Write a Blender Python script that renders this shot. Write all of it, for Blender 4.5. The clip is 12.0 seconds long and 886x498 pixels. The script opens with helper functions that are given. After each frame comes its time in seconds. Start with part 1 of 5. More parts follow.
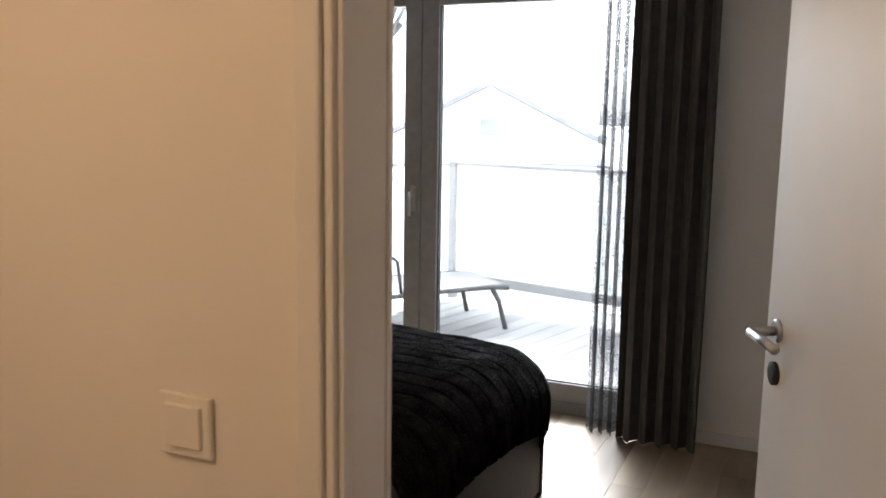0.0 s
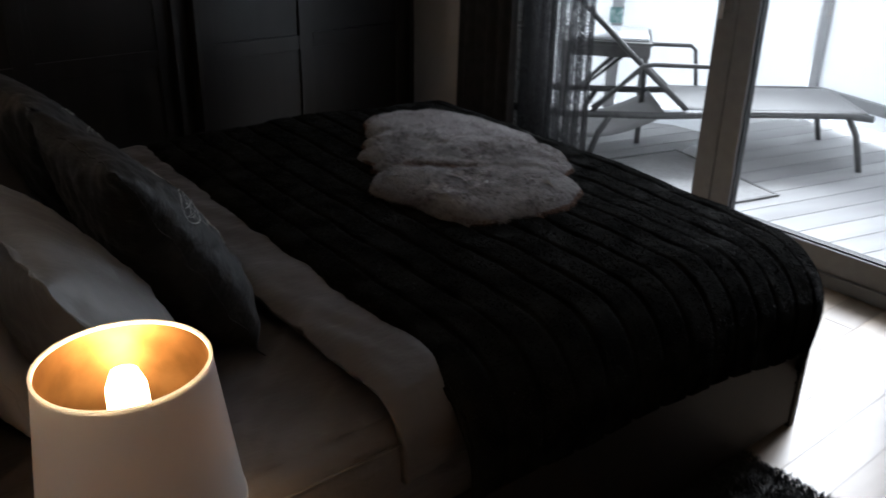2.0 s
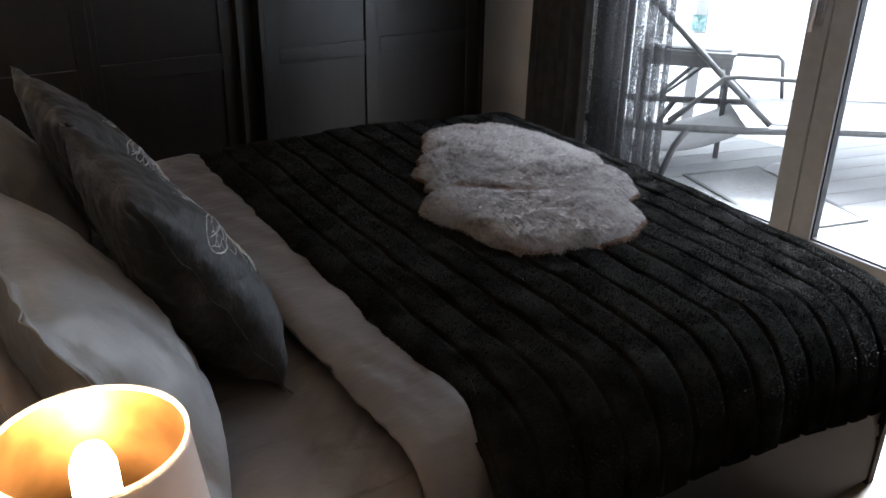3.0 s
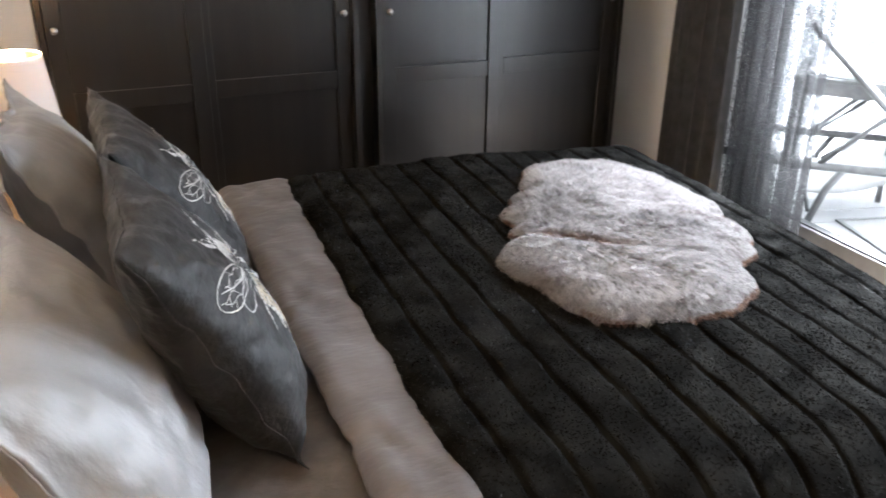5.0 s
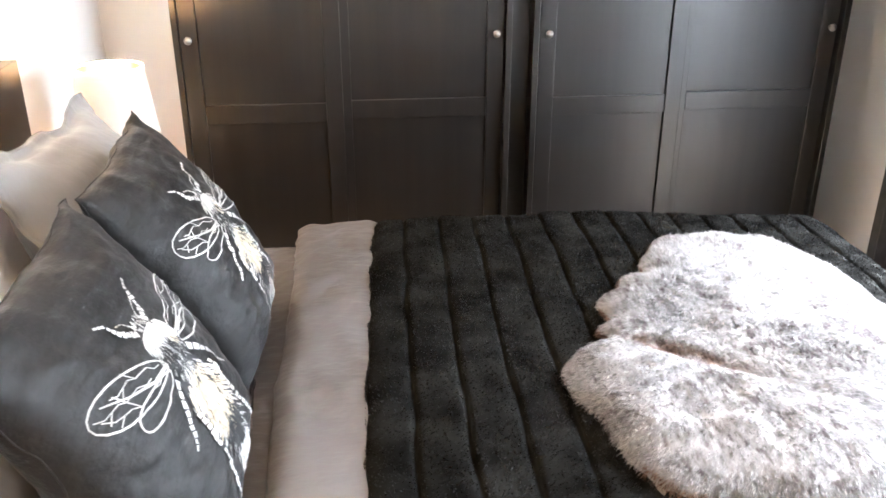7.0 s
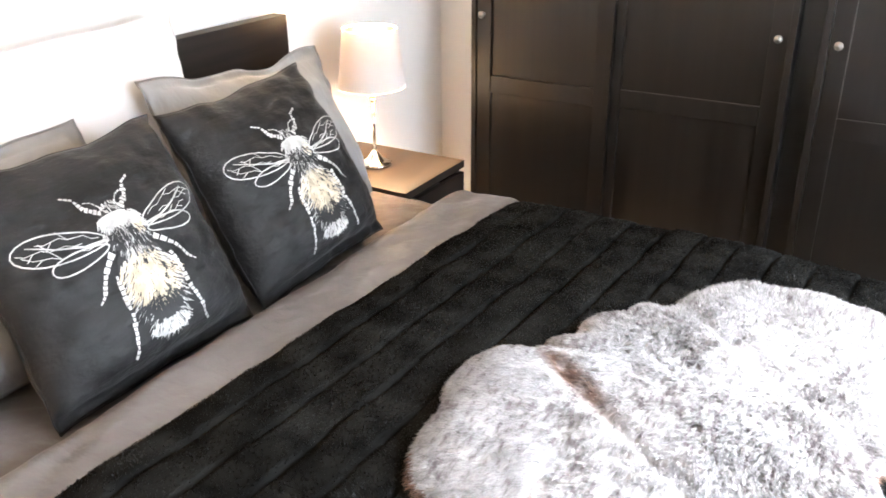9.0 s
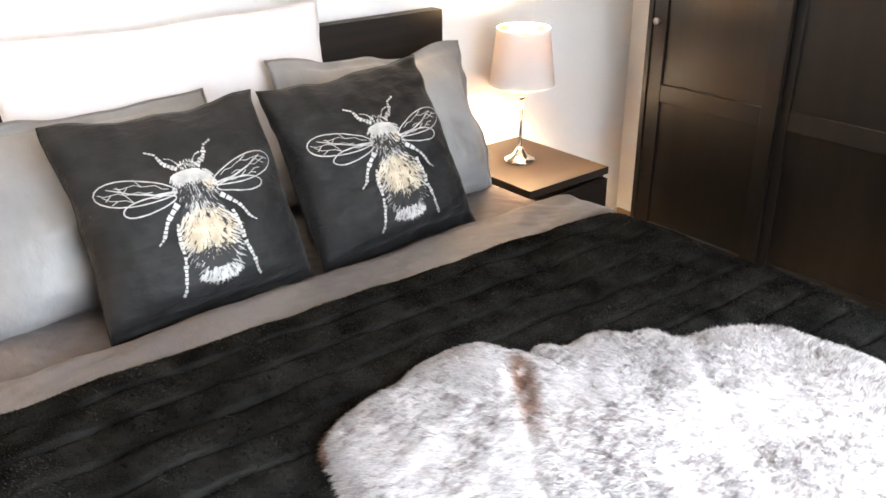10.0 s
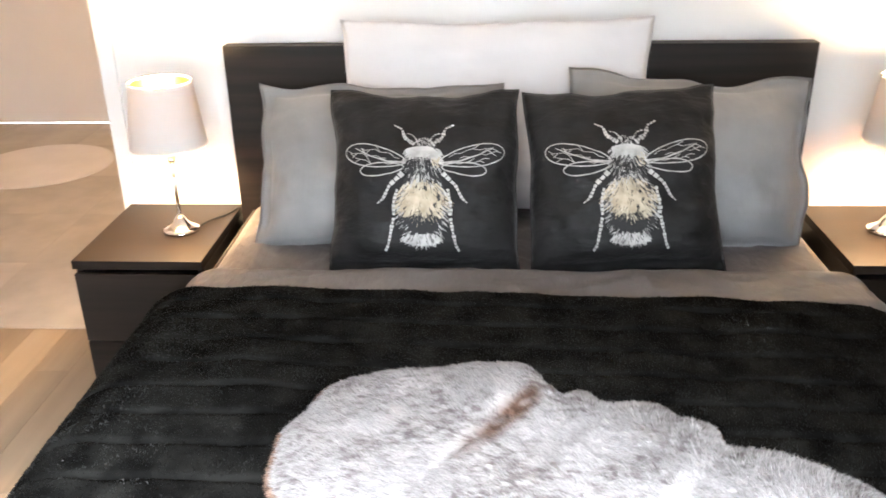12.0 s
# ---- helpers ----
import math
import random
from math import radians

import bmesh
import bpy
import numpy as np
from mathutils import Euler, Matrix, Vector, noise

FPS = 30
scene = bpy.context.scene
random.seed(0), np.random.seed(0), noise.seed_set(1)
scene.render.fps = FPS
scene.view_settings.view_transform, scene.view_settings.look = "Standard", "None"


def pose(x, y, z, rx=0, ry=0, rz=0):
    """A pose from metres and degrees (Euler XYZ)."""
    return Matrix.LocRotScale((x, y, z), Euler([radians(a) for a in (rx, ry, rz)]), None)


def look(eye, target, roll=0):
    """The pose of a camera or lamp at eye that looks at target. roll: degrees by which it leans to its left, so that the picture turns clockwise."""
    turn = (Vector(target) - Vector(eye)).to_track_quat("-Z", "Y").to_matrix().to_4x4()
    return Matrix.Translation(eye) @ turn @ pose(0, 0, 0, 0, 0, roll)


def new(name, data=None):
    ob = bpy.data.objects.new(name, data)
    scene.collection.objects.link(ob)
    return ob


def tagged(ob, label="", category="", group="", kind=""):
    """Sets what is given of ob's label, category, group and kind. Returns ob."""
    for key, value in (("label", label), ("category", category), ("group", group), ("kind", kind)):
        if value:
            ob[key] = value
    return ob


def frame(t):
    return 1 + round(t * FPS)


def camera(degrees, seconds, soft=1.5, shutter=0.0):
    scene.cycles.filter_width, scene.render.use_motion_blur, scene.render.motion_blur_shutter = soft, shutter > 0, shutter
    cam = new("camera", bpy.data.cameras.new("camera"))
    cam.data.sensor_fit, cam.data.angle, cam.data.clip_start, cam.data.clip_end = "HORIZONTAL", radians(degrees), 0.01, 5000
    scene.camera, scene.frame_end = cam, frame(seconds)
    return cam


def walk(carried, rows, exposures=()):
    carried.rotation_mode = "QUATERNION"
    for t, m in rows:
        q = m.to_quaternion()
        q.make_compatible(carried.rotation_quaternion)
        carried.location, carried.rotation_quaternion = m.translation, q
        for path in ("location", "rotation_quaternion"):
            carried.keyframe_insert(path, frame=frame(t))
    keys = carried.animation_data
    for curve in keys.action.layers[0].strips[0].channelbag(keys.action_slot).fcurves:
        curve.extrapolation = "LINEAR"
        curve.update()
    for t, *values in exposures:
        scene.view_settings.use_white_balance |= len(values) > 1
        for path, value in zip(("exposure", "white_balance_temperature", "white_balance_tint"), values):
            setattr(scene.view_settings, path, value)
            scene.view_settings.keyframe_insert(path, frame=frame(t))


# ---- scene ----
cam = camera(54.7, 12.0, soft=1.6, shutter=0.25)
PATH = [
    (0, (-0.492, 0.951, 1.508), (0.304, -0.858, 1.203), 0.9),
    (0.5, (-0.487, 0.628, 1.512), (0.286, -1.182, 1.158), 0.8),
    (1, (-0.507, 0.295, 1.53), (0.305, -1.418, 0.893), 1.3),
    (1.5, (-0.545, 0.102, 1.537), (0.53, -1.379, 0.731), 1.2),
    (2, (-0.538, -0.024, 1.541), (0.87, -1.183, 0.718), 1.1),
    (2.5, (-0.491, -0.101, 1.551), (1.001, -1.146, 0.725), 1.3),
    (4.3, (-0.398, -0.369, 1.572), (1.167, -1.302, 0.747), 0.1),
    (4.5, (-0.38, -0.406, 1.574), (1.205, -1.306, 0.75), 0.1),
    (5, (-0.338, -0.455, 1.57), (1.345, -1.162, 0.751), 0.4),
    (5.5, (-0.305, -0.488, 1.578), (1.468, -0.929, 0.764), 0.4),
    (6, (-0.178, -0.601, 1.557), (1.621, -0.92, 0.745), 0.3),
    (6.5, (-0.064, -0.748, 1.558), (1.743, -1.03, 0.749), 0.1),
    (7, (0.0, -0.93, 1.542), (1.822, -1.128, 0.742), -0.0),
    (7.2, (-0.005, -1.02, 1.546), (1.824, -1.146, 0.746), -0.1),
    (8.8, (0.099, -1.857, 1.576), (1.716, -1.038, 0.732), -0.4),
    (9, (0.111, -1.974, 1.576), (1.672, -1.045, 0.74), -0.6),
    (9.5, (0.199, -2.214, 1.564), (1.548, -0.998, 0.726), -0.6),
    (10, (0.408, -2.43, 1.602), (1.546, -1.018, 0.759), -0.5),
    (10.5, (0.622, -2.612, 1.608), (1.619, -1.097, 0.765), -0.7),
    (11, (0.818, -2.757, 1.61), (1.497, -1.067, 0.784), -1.1),
    (11.5, (1.033, -2.811, 1.592), (1.323, -1.009, 0.775), -1.2),
    (12, (1.286, -2.791, 1.621), (1.185, -0.968, 0.805), -1.0),
]
walk(cam, [(t, look(eye, target, roll)) for t, eye, target, roll in PATH],
     exposures=[(0, 2.25, 5950, 10), (0.5, 1.45, 5950, 10), (0.75, 0.9, 5900, 10), (1, 0.62, 5800, 10), (1.5, 0.68, 5800, 10), (2, 1.05, 5700, 10), (2.7, 2.15, 5600, 10),
                (4.3, 3.65, 5750, 10), (5, 4.25, 5750, 10), (5.5, 4.55, 5750, 10), (6.5, 4.95, 5750, 10), (7.2, 5.25, 5750, 10), (8.8, 4.9, 5850, 10), (10, 4.45, 5950, 10), (12, 3.95, 6000, 10)])

# ---- world and light ----
world = bpy.data.worlds.new("overcast_sky")
scene.world = world
world.use_nodes = True
wn = world.node_tree
wbg = wn.nodes["Background"]
sky = wn.nodes.new("ShaderNodeTexSky")
sky.sky_type = 'NISHITA'
sky.sun_disc = False
sky.sun_elevation = radians(42)
sky.sun_rotation = radians(150)
sky.air_density, sky.dust_density = 1.0, 4.0
grey = wn.nodes.new("ShaderNodeHueSaturation")
grey.inputs["Saturation"].default_value = 0.04
wn.links.new(sky.outputs[0], grey.inputs["Color"])
wn.links.new(grey.outputs[0], wbg.inputs["Color"])
wbg.inputs["Strength"].default_value = 0.15

sun_data = bpy.data.lights.new("sun", 'SUN')
sun_data.energy, sun_data.angle, sun_data.color = 2.0, radians(20), (1.0, 0.97, 0.93)
sun = new("sun", sun_data)
sun.matrix_world = look((6, -20, 16), (1, -3, 0))

LAMP_WATT = 3.5
HALL_WATT = 3.3


# ---- materials ----
def mat(name, color, rough=0.6, metal=0.0, spec=0.5, sheen=0.0):
    m = bpy.data.materials.new(name)
    m.use_nodes = True
    b = m.node_tree.nodes["Principled BSDF"]
    b.inputs["Base Color"].default_value = (*color, 1)
    b.inputs["Roughness"].default_value = rough
    b.inputs["Metallic"].default_value = metal
    b.inputs["Specular IOR Level"].default_value = spec
    if sheen:
        b.inputs["Sheen Weight"].default_value = sheen
        b.inputs["Sheen Roughness"].default_value = 0.4
    return m


def vary(m, c1, c2, scale=8.0, stretch=(1, 1, 1), detail=6.0, lo=0.35, hi=0.65, bump=0.0, bscale=60.0, bdist=0.002,
         bstretch=(1, 1, 1), rough=None, rand=0.0, island=0.0):
    """Two-scale colour variation, relief and roughness on object coordinates."""
    t = m.node_tree
    b = t.nodes["Principled BSDF"]
    co = t.nodes.new("ShaderNodeTexCoord")
    mp = t.nodes.new("ShaderNodeMapping")
    mp.inputs["Scale"].default_value = stretch
    t.links.new(co.outputs["Object"], mp.inputs["Vector"])
    vec = mp.outputs["Vector"]
    if rand:
        inf = t.nodes.new("ShaderNodeObjectInfo")
        mul = t.nodes.new("ShaderNodeVectorMath")
        mul.operation = 'MULTIPLY_ADD'
        mul.inputs[1].default_value = (37, 53, 91)
        t.links.new(inf.outputs["Random"], mul.inputs[0])
        t.links.new(vec, mul.inputs[2])
        vec = mul.outputs[0]
    n = t.nodes.new("ShaderNodeTexNoise")
    n.inputs["Scale"].default_value, n.inputs["Detail"].default_value = scale, detail
    t.links.new(vec, n.inputs["Vector"])
    r = t.nodes.new("ShaderNodeValToRGB")
    r.color_ramp.elements[0].position, r.color_ramp.elements[1].position = lo, hi
    r.color_ramp.elements[0].color, r.color_ramp.elements[1].color = (*c1, 1), (*c2, 1)
    t.links.new(n.outputs["Fac"], r.inputs["Fac"])
    col = r.outputs["Color"]
    if rand:
        hs = t.nodes.new("ShaderNodeHueSaturation")
        mr = t.nodes.new("ShaderNodeMapRange")
        mr.inputs["To Min"].default_value, mr.inputs["To Max"].default_value = 1 - rand, 1 + rand
        t.links.new(inf.outputs["Random"], mr.inputs["Value"])
        t.links.new(mr.outputs[0], hs.inputs["Value"])
        t.links.new(col, hs.inputs["Color"])
        col = hs.outputs["Color"]
    if island:
        ge = t.nodes.new("ShaderNodeNewGeometry")
        mi = t.nodes.new("ShaderNodeMapRange")
        mi.inputs["To Min"].default_value, mi.inputs["To Max"].default_value = 1 - island, 1 + island
        t.links.new(ge.outputs["Random Per Island"], mi.inputs["Value"])
        hi_ = t.nodes.new("ShaderNodeHueSaturation")
        t.links.new(mi.outputs[0], hi_.inputs["Value"])
        t.links.new(col, hi_.inputs["Color"])
        col = hi_.outputs["Color"]
    t.links.new(col, b.inputs["Base Color"])
    if rough:
        rr = t.nodes.new("ShaderNodeMapRange")
        rr.inputs["To Min"].default_value, rr.inputs["To Max"].default_value = rough
        t.links.new(n.outputs["Fac"], rr.inputs["Value"])
        t.links.new(rr.outputs[0], b.inputs["Roughness"])
    if bump:
        mp2 = t.nodes.new("ShaderNodeMapping")
        mp2.inputs["Scale"].default_value = bstretch
        t.links.new(co.outputs["Object"], mp2.inputs["Vector"])
        n2 = t.nodes.new("ShaderNodeTexNoise")
        n2.inputs["Scale"].default_value, n2.inputs["Detail"].default_value = bscale, 5
        t.links.new(mp2.outputs["Vector"], n2.inputs["Vector"])
        bp = t.nodes.new("ShaderNodeBump")
        bp.inputs["Strength"].default_value, bp.inputs["Distance"].default_value = bump, bdist
        t.links.new(n2.outputs["Fac"], bp.inputs["Height"])
        t.links.new(bp.outputs["Normal"], b.inputs["Normal"])
    return m


WALL = vary(mat("white_wall_paint", (0.8, 0.8, 0.79), 0.85), (0.76, 0.755, 0.75), (0.8, 0.795, 0.79), 1.7, bump=0.25, bscale=140, bdist=0.001)
CEIL = vary(mat("ceiling_paint", (0.82, 0.82, 0.81), 0.9), (0.8, 0.8, 0.79), (0.84, 0.84, 0.83), 2, bump=0.2, bscale=120, bdist=0.001)
GLOSSWHITE = vary(mat("white_lacquer", (0.75, 0.76, 0.77), 0.38), (0.72, 0.73, 0.74), (0.77, 0.78, 0.79), 3, rough=(0.3, 0.45), bump=0.05, bscale=90, bdist=0.0005)
OAK = vary(mat("oak_plank", (0.3, 0.22, 0.15), 0.4), (0.185, 0.14, 0.097), (0.315, 0.243, 0.172), 9, (1, 0.09, 1), 10, 0.3, 0.7, 0.15, 120, 0.0006, (1, 0.06, 1), (0.28, 0.48), 0.22)
JOINT = mat("dark_joint", (0.04, 0.03, 0.025), 0.8)
TILE = vary(mat("grey_hall_tile", (0.32, 0.3, 0.28), 0.45), (0.36, 0.34, 0.315), (0.46, 0.435, 0.40), 5, rough=(0.35, 0.55), bump=0.1, bscale=70, bdist=0.0008, rand=0.08)
EBONY = vary(mat("black_brown_wood", (0.022, 0.019, 0.017), 0.36, spec=0.62), (0.0054, 0.0045, 0.0039), (0.0125, 0.0100, 0.0085), 26, (1, 1, 0.03), 9, 0.3, 0.7, 0.16, 110, 0.0005, (1, 1, 0.025), (0.28, 0.36), 0.08)
EBONYH = vary(mat("black_brown_veneer", (0.03, 0.022, 0.018), 0.5, spec=0.25), (0.009, 0.007, 0.006), (0.025, 0.018, 0.014), 34, (0.04, 1, 1), 9, 0.3, 0.7, 0.3, 90, 0.0006, (0.04, 1, 1), (0.45, 0.6), 0.1)
CHROME = mat("polished_chrome", (0.82, 0.81, 0.79), 0.09, 1.0)
STEEL = vary(mat("brushed_steel", (0.5, 0.5, 0.5), 0.32, 1.0), (0.45, 0.45, 0.45), (0.56, 0.56, 0.55), 30, rough=(0.25, 0.4))
SHEET = vary(mat("grey_satin_sheet", (0.25, 0.235, 0.235), 0.45, sheen=0.02), (0.086, 0.079, 0.079), (0.122, 0.113, 0.113), 3, bump=0.8, bscale=11, bdist=0.02, bstretch=(1, 0.45, 1), rough=(0.4, 0.55))
PILLOWGREY = vary(mat("grey_pillow_satin", (0.26, 0.255, 0.26), 0.45, sheen=0.08), (0.18, 0.178, 0.182), (0.25, 0.247, 0.25), 4, bump=0.7, bscale=9, bdist=0.02, bstretch=(1, 1, 0.5), rough=(0.4, 0.55))
PILLOWWHITE = vary(mat("white_cotton", (0.72, 0.71, 0.72), 0.75, sheen=0.2), (0.60, 0.59, 0.605), (0.66, 0.65, 0.665), 4, bump=0.35, bscale=7, bdist=0.012)
VELVET = vary(mat("dark_grey_velvet", (0.03, 0.03, 0.033), 0.8, spec=0.2, sheen=0.07), (0.007, 0.0069, 0.0073), (0.0185, 0.0183, 0.019), 9, bump=0.9, bscale=19, bdist=0.014, bstretch=(0.5, 1, 1.3), rough=(0.5, 0.7))
PRINTW = vary(mat("white_print", (0.5, 0.49, 0.47), 0.8), (0.31, 0.305, 0.295), (0.50, 0.49, 0.475), 40)
PRINTC = vary(mat("cream_print", (0.42, 0.33, 0.21), 0.8), (0.33, 0.275, 0.19), (0.54, 0.475, 0.365), 30)
PRINTK = mat("black_print", (0.012, 0.012, 0.013), 0.7)
# lighter blotches in both fur colours imitate the crushed pile's sheen
FURBLACK = vary(mat("black_faux_fur", (0.006, 0.006, 0.006), 0.9, spec=0.0), (0.0042, 0.0042, 0.0041), (0.0140, 0.0142, 0.0135), 15, detail=6, lo=0.38, hi=0.68, bump=0.3, bscale=38, bdist=0.004, rough=(0.8, 0.95))
FURNAP = vary(mat("black_fur_nap", (0.006, 0.006, 0.006), 0.6, spec=0.16), (0.0042, 0.0042, 0.0041), (0.0165, 0.0168, 0.0159), 15, detail=6, lo=0.38, hi=0.68, rough=(0.5, 0.7), island=0.2)
CURTAIN = vary(mat("dark_grey_curtain", (0.035, 0.035, 0.037), 0.8, sheen=0.15), (0.045, 0.045, 0.047), (0.065, 0.064, 0.066), 20, bump=0.3, bscale=400, bdist=0.0006)
RUGM = vary(mat("charcoal_shag", (0.03, 0.03, 0.03), 0.9), (0.02, 0.02, 0.02), (0.045, 0.045, 0.044), 30, island=0.3)
ANTHRACITE = vary(mat("grey_window_profile", (0.3, 0.305, 0.31), 0.45), (0.28, 0.285, 0.29), (0.32, 0.325, 0.33), 20, rough=(0.42, 0.55))
RUBBER = mat("black_gasket", (0.012, 0.012, 0.012), 0.6)
PLASTIC = vary(mat("white_switch_plastic", (0.78, 0.78, 0.76), 0.35), (0.76, 0.76, 0.74), (0.8, 0.8, 0.78), 10, rough=(0.3, 0.4))
DECK = vary(mat("grey_composite_deck", (0.3, 0.295, 0.29), 0.7), (0.34, 0.335, 0.33), (0.46, 0.455, 0.45), 7, (1, 0.12, 1), 8, 0.3, 0.7, 0.4, 60, 0.001, (1, 0.05, 1), None, 0.12)
SNOW = vary(mat("snow", (0.85, 0.86, 0.87), 0.7), (0.82, 0.83, 0.85), (0.88, 0.88, 0.89), 2, bump=0.5, bscale=6, bdist=0.03)
FRAMEGREY = vary(mat("taupe_metal", (0.2, 0.195, 0.19), 0.45), (0.10, 0.098, 0.096), (0.14, 0.137, 0.134), 30, rough=(0.4, 0.5))
MESHGREY = vary(mat("grey_sling_fabric", (0.34, 0.335, 0.33), 0.8), (0.3, 0.295, 0.29), (0.38, 0.375, 0.37), 60, bump=0.3, bscale=500, bdist=0.0005)
RENDERWALL = vary(mat("pale_house_render", (0.72, 0.72, 0.71), 0.85), (0.76, 0.76, 0.75), (0.82, 0.82, 0.81), 0.6, bump=0.3, bscale=20, bdist=0.01)
ROOFGREY = vary(mat("grey_roof_edge", (0.22, 0.22, 0.23), 0.7), (0.3, 0.3, 0.31), (0.4, 0.4, 0.41), 2)
RAILGREY = vary(mat("light_grey_rail", (0.42, 0.42, 0.42), 0.4), (0.39, 0.39, 0.39), (0.45, 0.45, 0.45), 30, rough=(0.35, 0.45))
BARK = vary(mat("grey_bark", (0.16, 0.15, 0.14), 0.9), (0.1, 0.095, 0.09), (0.22, 0.21, 0.19), 6, (1, 1, 0.2), bump=0.8, bscale=20, bdist=0.02)
NEEDLE = vary(mat("evergreen", (0.05, 0.09, 0.07), 0.8), (0.03, 0.06, 0.05), (0.07, 0.12, 0.09), 5)


def see_through(m, share):
    """Lets light pass through thin hair."""
    t = m.node_tree
    b, out = t.nodes["Principled BSDF"], t.nodes["Material Output"]
    tl = t.nodes.new("ShaderNodeBsdfTranslucent")
    t.links.new(b.inputs["Base Color"].links[0].from_socket, tl.inputs["Color"])
    mx = t.nodes.new("ShaderNodeMixShader")
    mx.inputs[0].default_value = share
    t.links.new(b.outputs[0], mx.inputs[1])
    t.links.new(tl.outputs[0], mx.inputs[2])
    t.links.new(mx.outputs[0], out.inputs["Surface"])


def glass(name, color, rough, mixclear):
    m = bpy.data.materials.new(name)
    m.use_nodes = True
    t = m.node_tree
    t.nodes.clear()
    out = t.nodes.new("ShaderNodeOutputMaterial")
    mixn = t.nodes.new("ShaderNodeMixShader")
    tr = t.nodes.new("ShaderNodeBsdfTransparent")
    tr.inputs[0].default_value = (*color, 1)
    gl = t.nodes.new("ShaderNodeBsdfGlossy")
    gl.inputs["Roughness"].default_value = rough
    lw = t.nodes.new("ShaderNodeLayerWeight")
    pw = t.nodes.new("ShaderNodeMath")
    pw.operation = 'POWER'
    pw.inputs[1].default_value = 4.0
    t.links.new(lw.outputs["Facing"], pw.inputs[0])
    ad = t.nodes.new("ShaderNodeMath")
    ad.operation = 'MULTIPLY_ADD'
    ad.inputs[1].default_value, ad.inputs[2].default_value = 0.5, 0.03
    t.links.new(pw.outputs[0], ad.inputs[0])
    t.links.new(ad.outputs[0], mixn.inputs[0])
    t.links.new(tr.outputs[0], mixn.inputs[1])
    t.links.new(gl.outputs[0], mixn.inputs[2])
    t.links.new(mixn.outputs[0], out.inputs[0])
    return m


PANE = glass("window_glass", (0.95, 0.96, 0.96), 0.0, 0)


def translucent(name, color, share, rough=0.6, holes=0.0, hscale=300.0, hstretch=(1, 1, 1)):
    """Thin cloth or frosted sheet: diffuse and translucent, with open weave where holes is above zero."""
    m = bpy.data.materials.new(name)
    m.use_nodes = True
    t = m.node_tree
    t.nodes.clear()
    out = t.nodes.new("ShaderNodeOutputMaterial")
    df = t.nodes.new("ShaderNodeBsdfDiffuse")
    tl = t.nodes.new("ShaderNodeBsdfTranslucent")
    for n in (df, tl):
        n.inputs["Color"].default_value = (*color, 1)
    mx = t.nodes.new("ShaderNodeMixShader")
    mx.inputs[0].default_value = share
    t.links.new(df.outputs[0], mx.inputs[1])
    t.links.new(tl.outputs[0], mx.inputs[2])
    last = mx.outputs[0]
    if holes:
        co = t.nodes.new("ShaderNodeTexCoord")
        mp = t.nodes.new("ShaderNodeMapping")
        mp.inputs["Scale"].default_value = hstretch
        ns = t.nodes.new("ShaderNodeTexNoise")
        ns.inputs["Scale"].default_value, ns.inputs["Detail"].default_value = hscale, 3
        rp = t.nodes.new("ShaderNodeValToRGB")
        rp.color_ramp.elements[0].position, rp.color_ramp.elements[1].position = 0.44, 0.6
        t.links.new(co.outputs["Object"], mp.inputs["Vector"])
        t.links.new(mp.outputs["Vector"], ns.inputs["Vector"])
        t.links.new(ns.outputs["Fac"], rp.inputs["Fac"])
        tp = t.nodes.new("ShaderNodeBsdfTransparent")
        m2 = t.nodes.new("ShaderNodeMixShader")
        t.links.new(rp.outputs["Color"], m2.inputs[0])
        t.links.new(last, m2.inputs[1])
        t.links.new(tp.outputs[0], m2.inputs[2])
        last = m2.outputs[0]
    t.links.new(last, out.inputs[0])
    return m


SHADE = translucent("white_lampshade_cloth", (0.88, 0.87, 0.85), 0.42)
SHADEIN = vary(mat("gold_foil_lining", (0.25, 0.14, 0.05), 0.3, 1.0), (0.14, 0.07, 0.021), (0.24, 0.125, 0.042), 14, rough=(0.24, 0.36))
see_through(SHADEIN, 0.012)
SHEER = translucent("grey_sheer_voile", (0.07, 0.07, 0.072), 0.35, holes=0.3, hscale=300, hstretch=(0.45, 0.45, 1.3))
FROST = translucent("frosted_glass", (0.86, 0.87, 0.87), 0.6)
BULB = bpy.data.materials.new("lit_bulb")
BULB.use_nodes = True
BULB.node_tree.nodes["Principled BSDF"].inputs["Emission Color"].default_value = (1.0, 0.72, 0.38, 1)
BULB.node_tree.nodes["Principled BSDF"].inputs["Emission Strength"].default_value = 22.0
OPAL = BULB.copy()
OPAL.name = "lit_opal_glass"
OPAL.node_tree.nodes["Principled BSDF"].inputs["Emission Strength"].default_value = 2.0
KNOB = vary(mat("dark_nickel", (0.3, 0.29, 0.28), 0.3, 1.0), (0.26, 0.25, 0.24), (0.34, 0.33, 0.32), 60, rough=(0.25, 0.38))


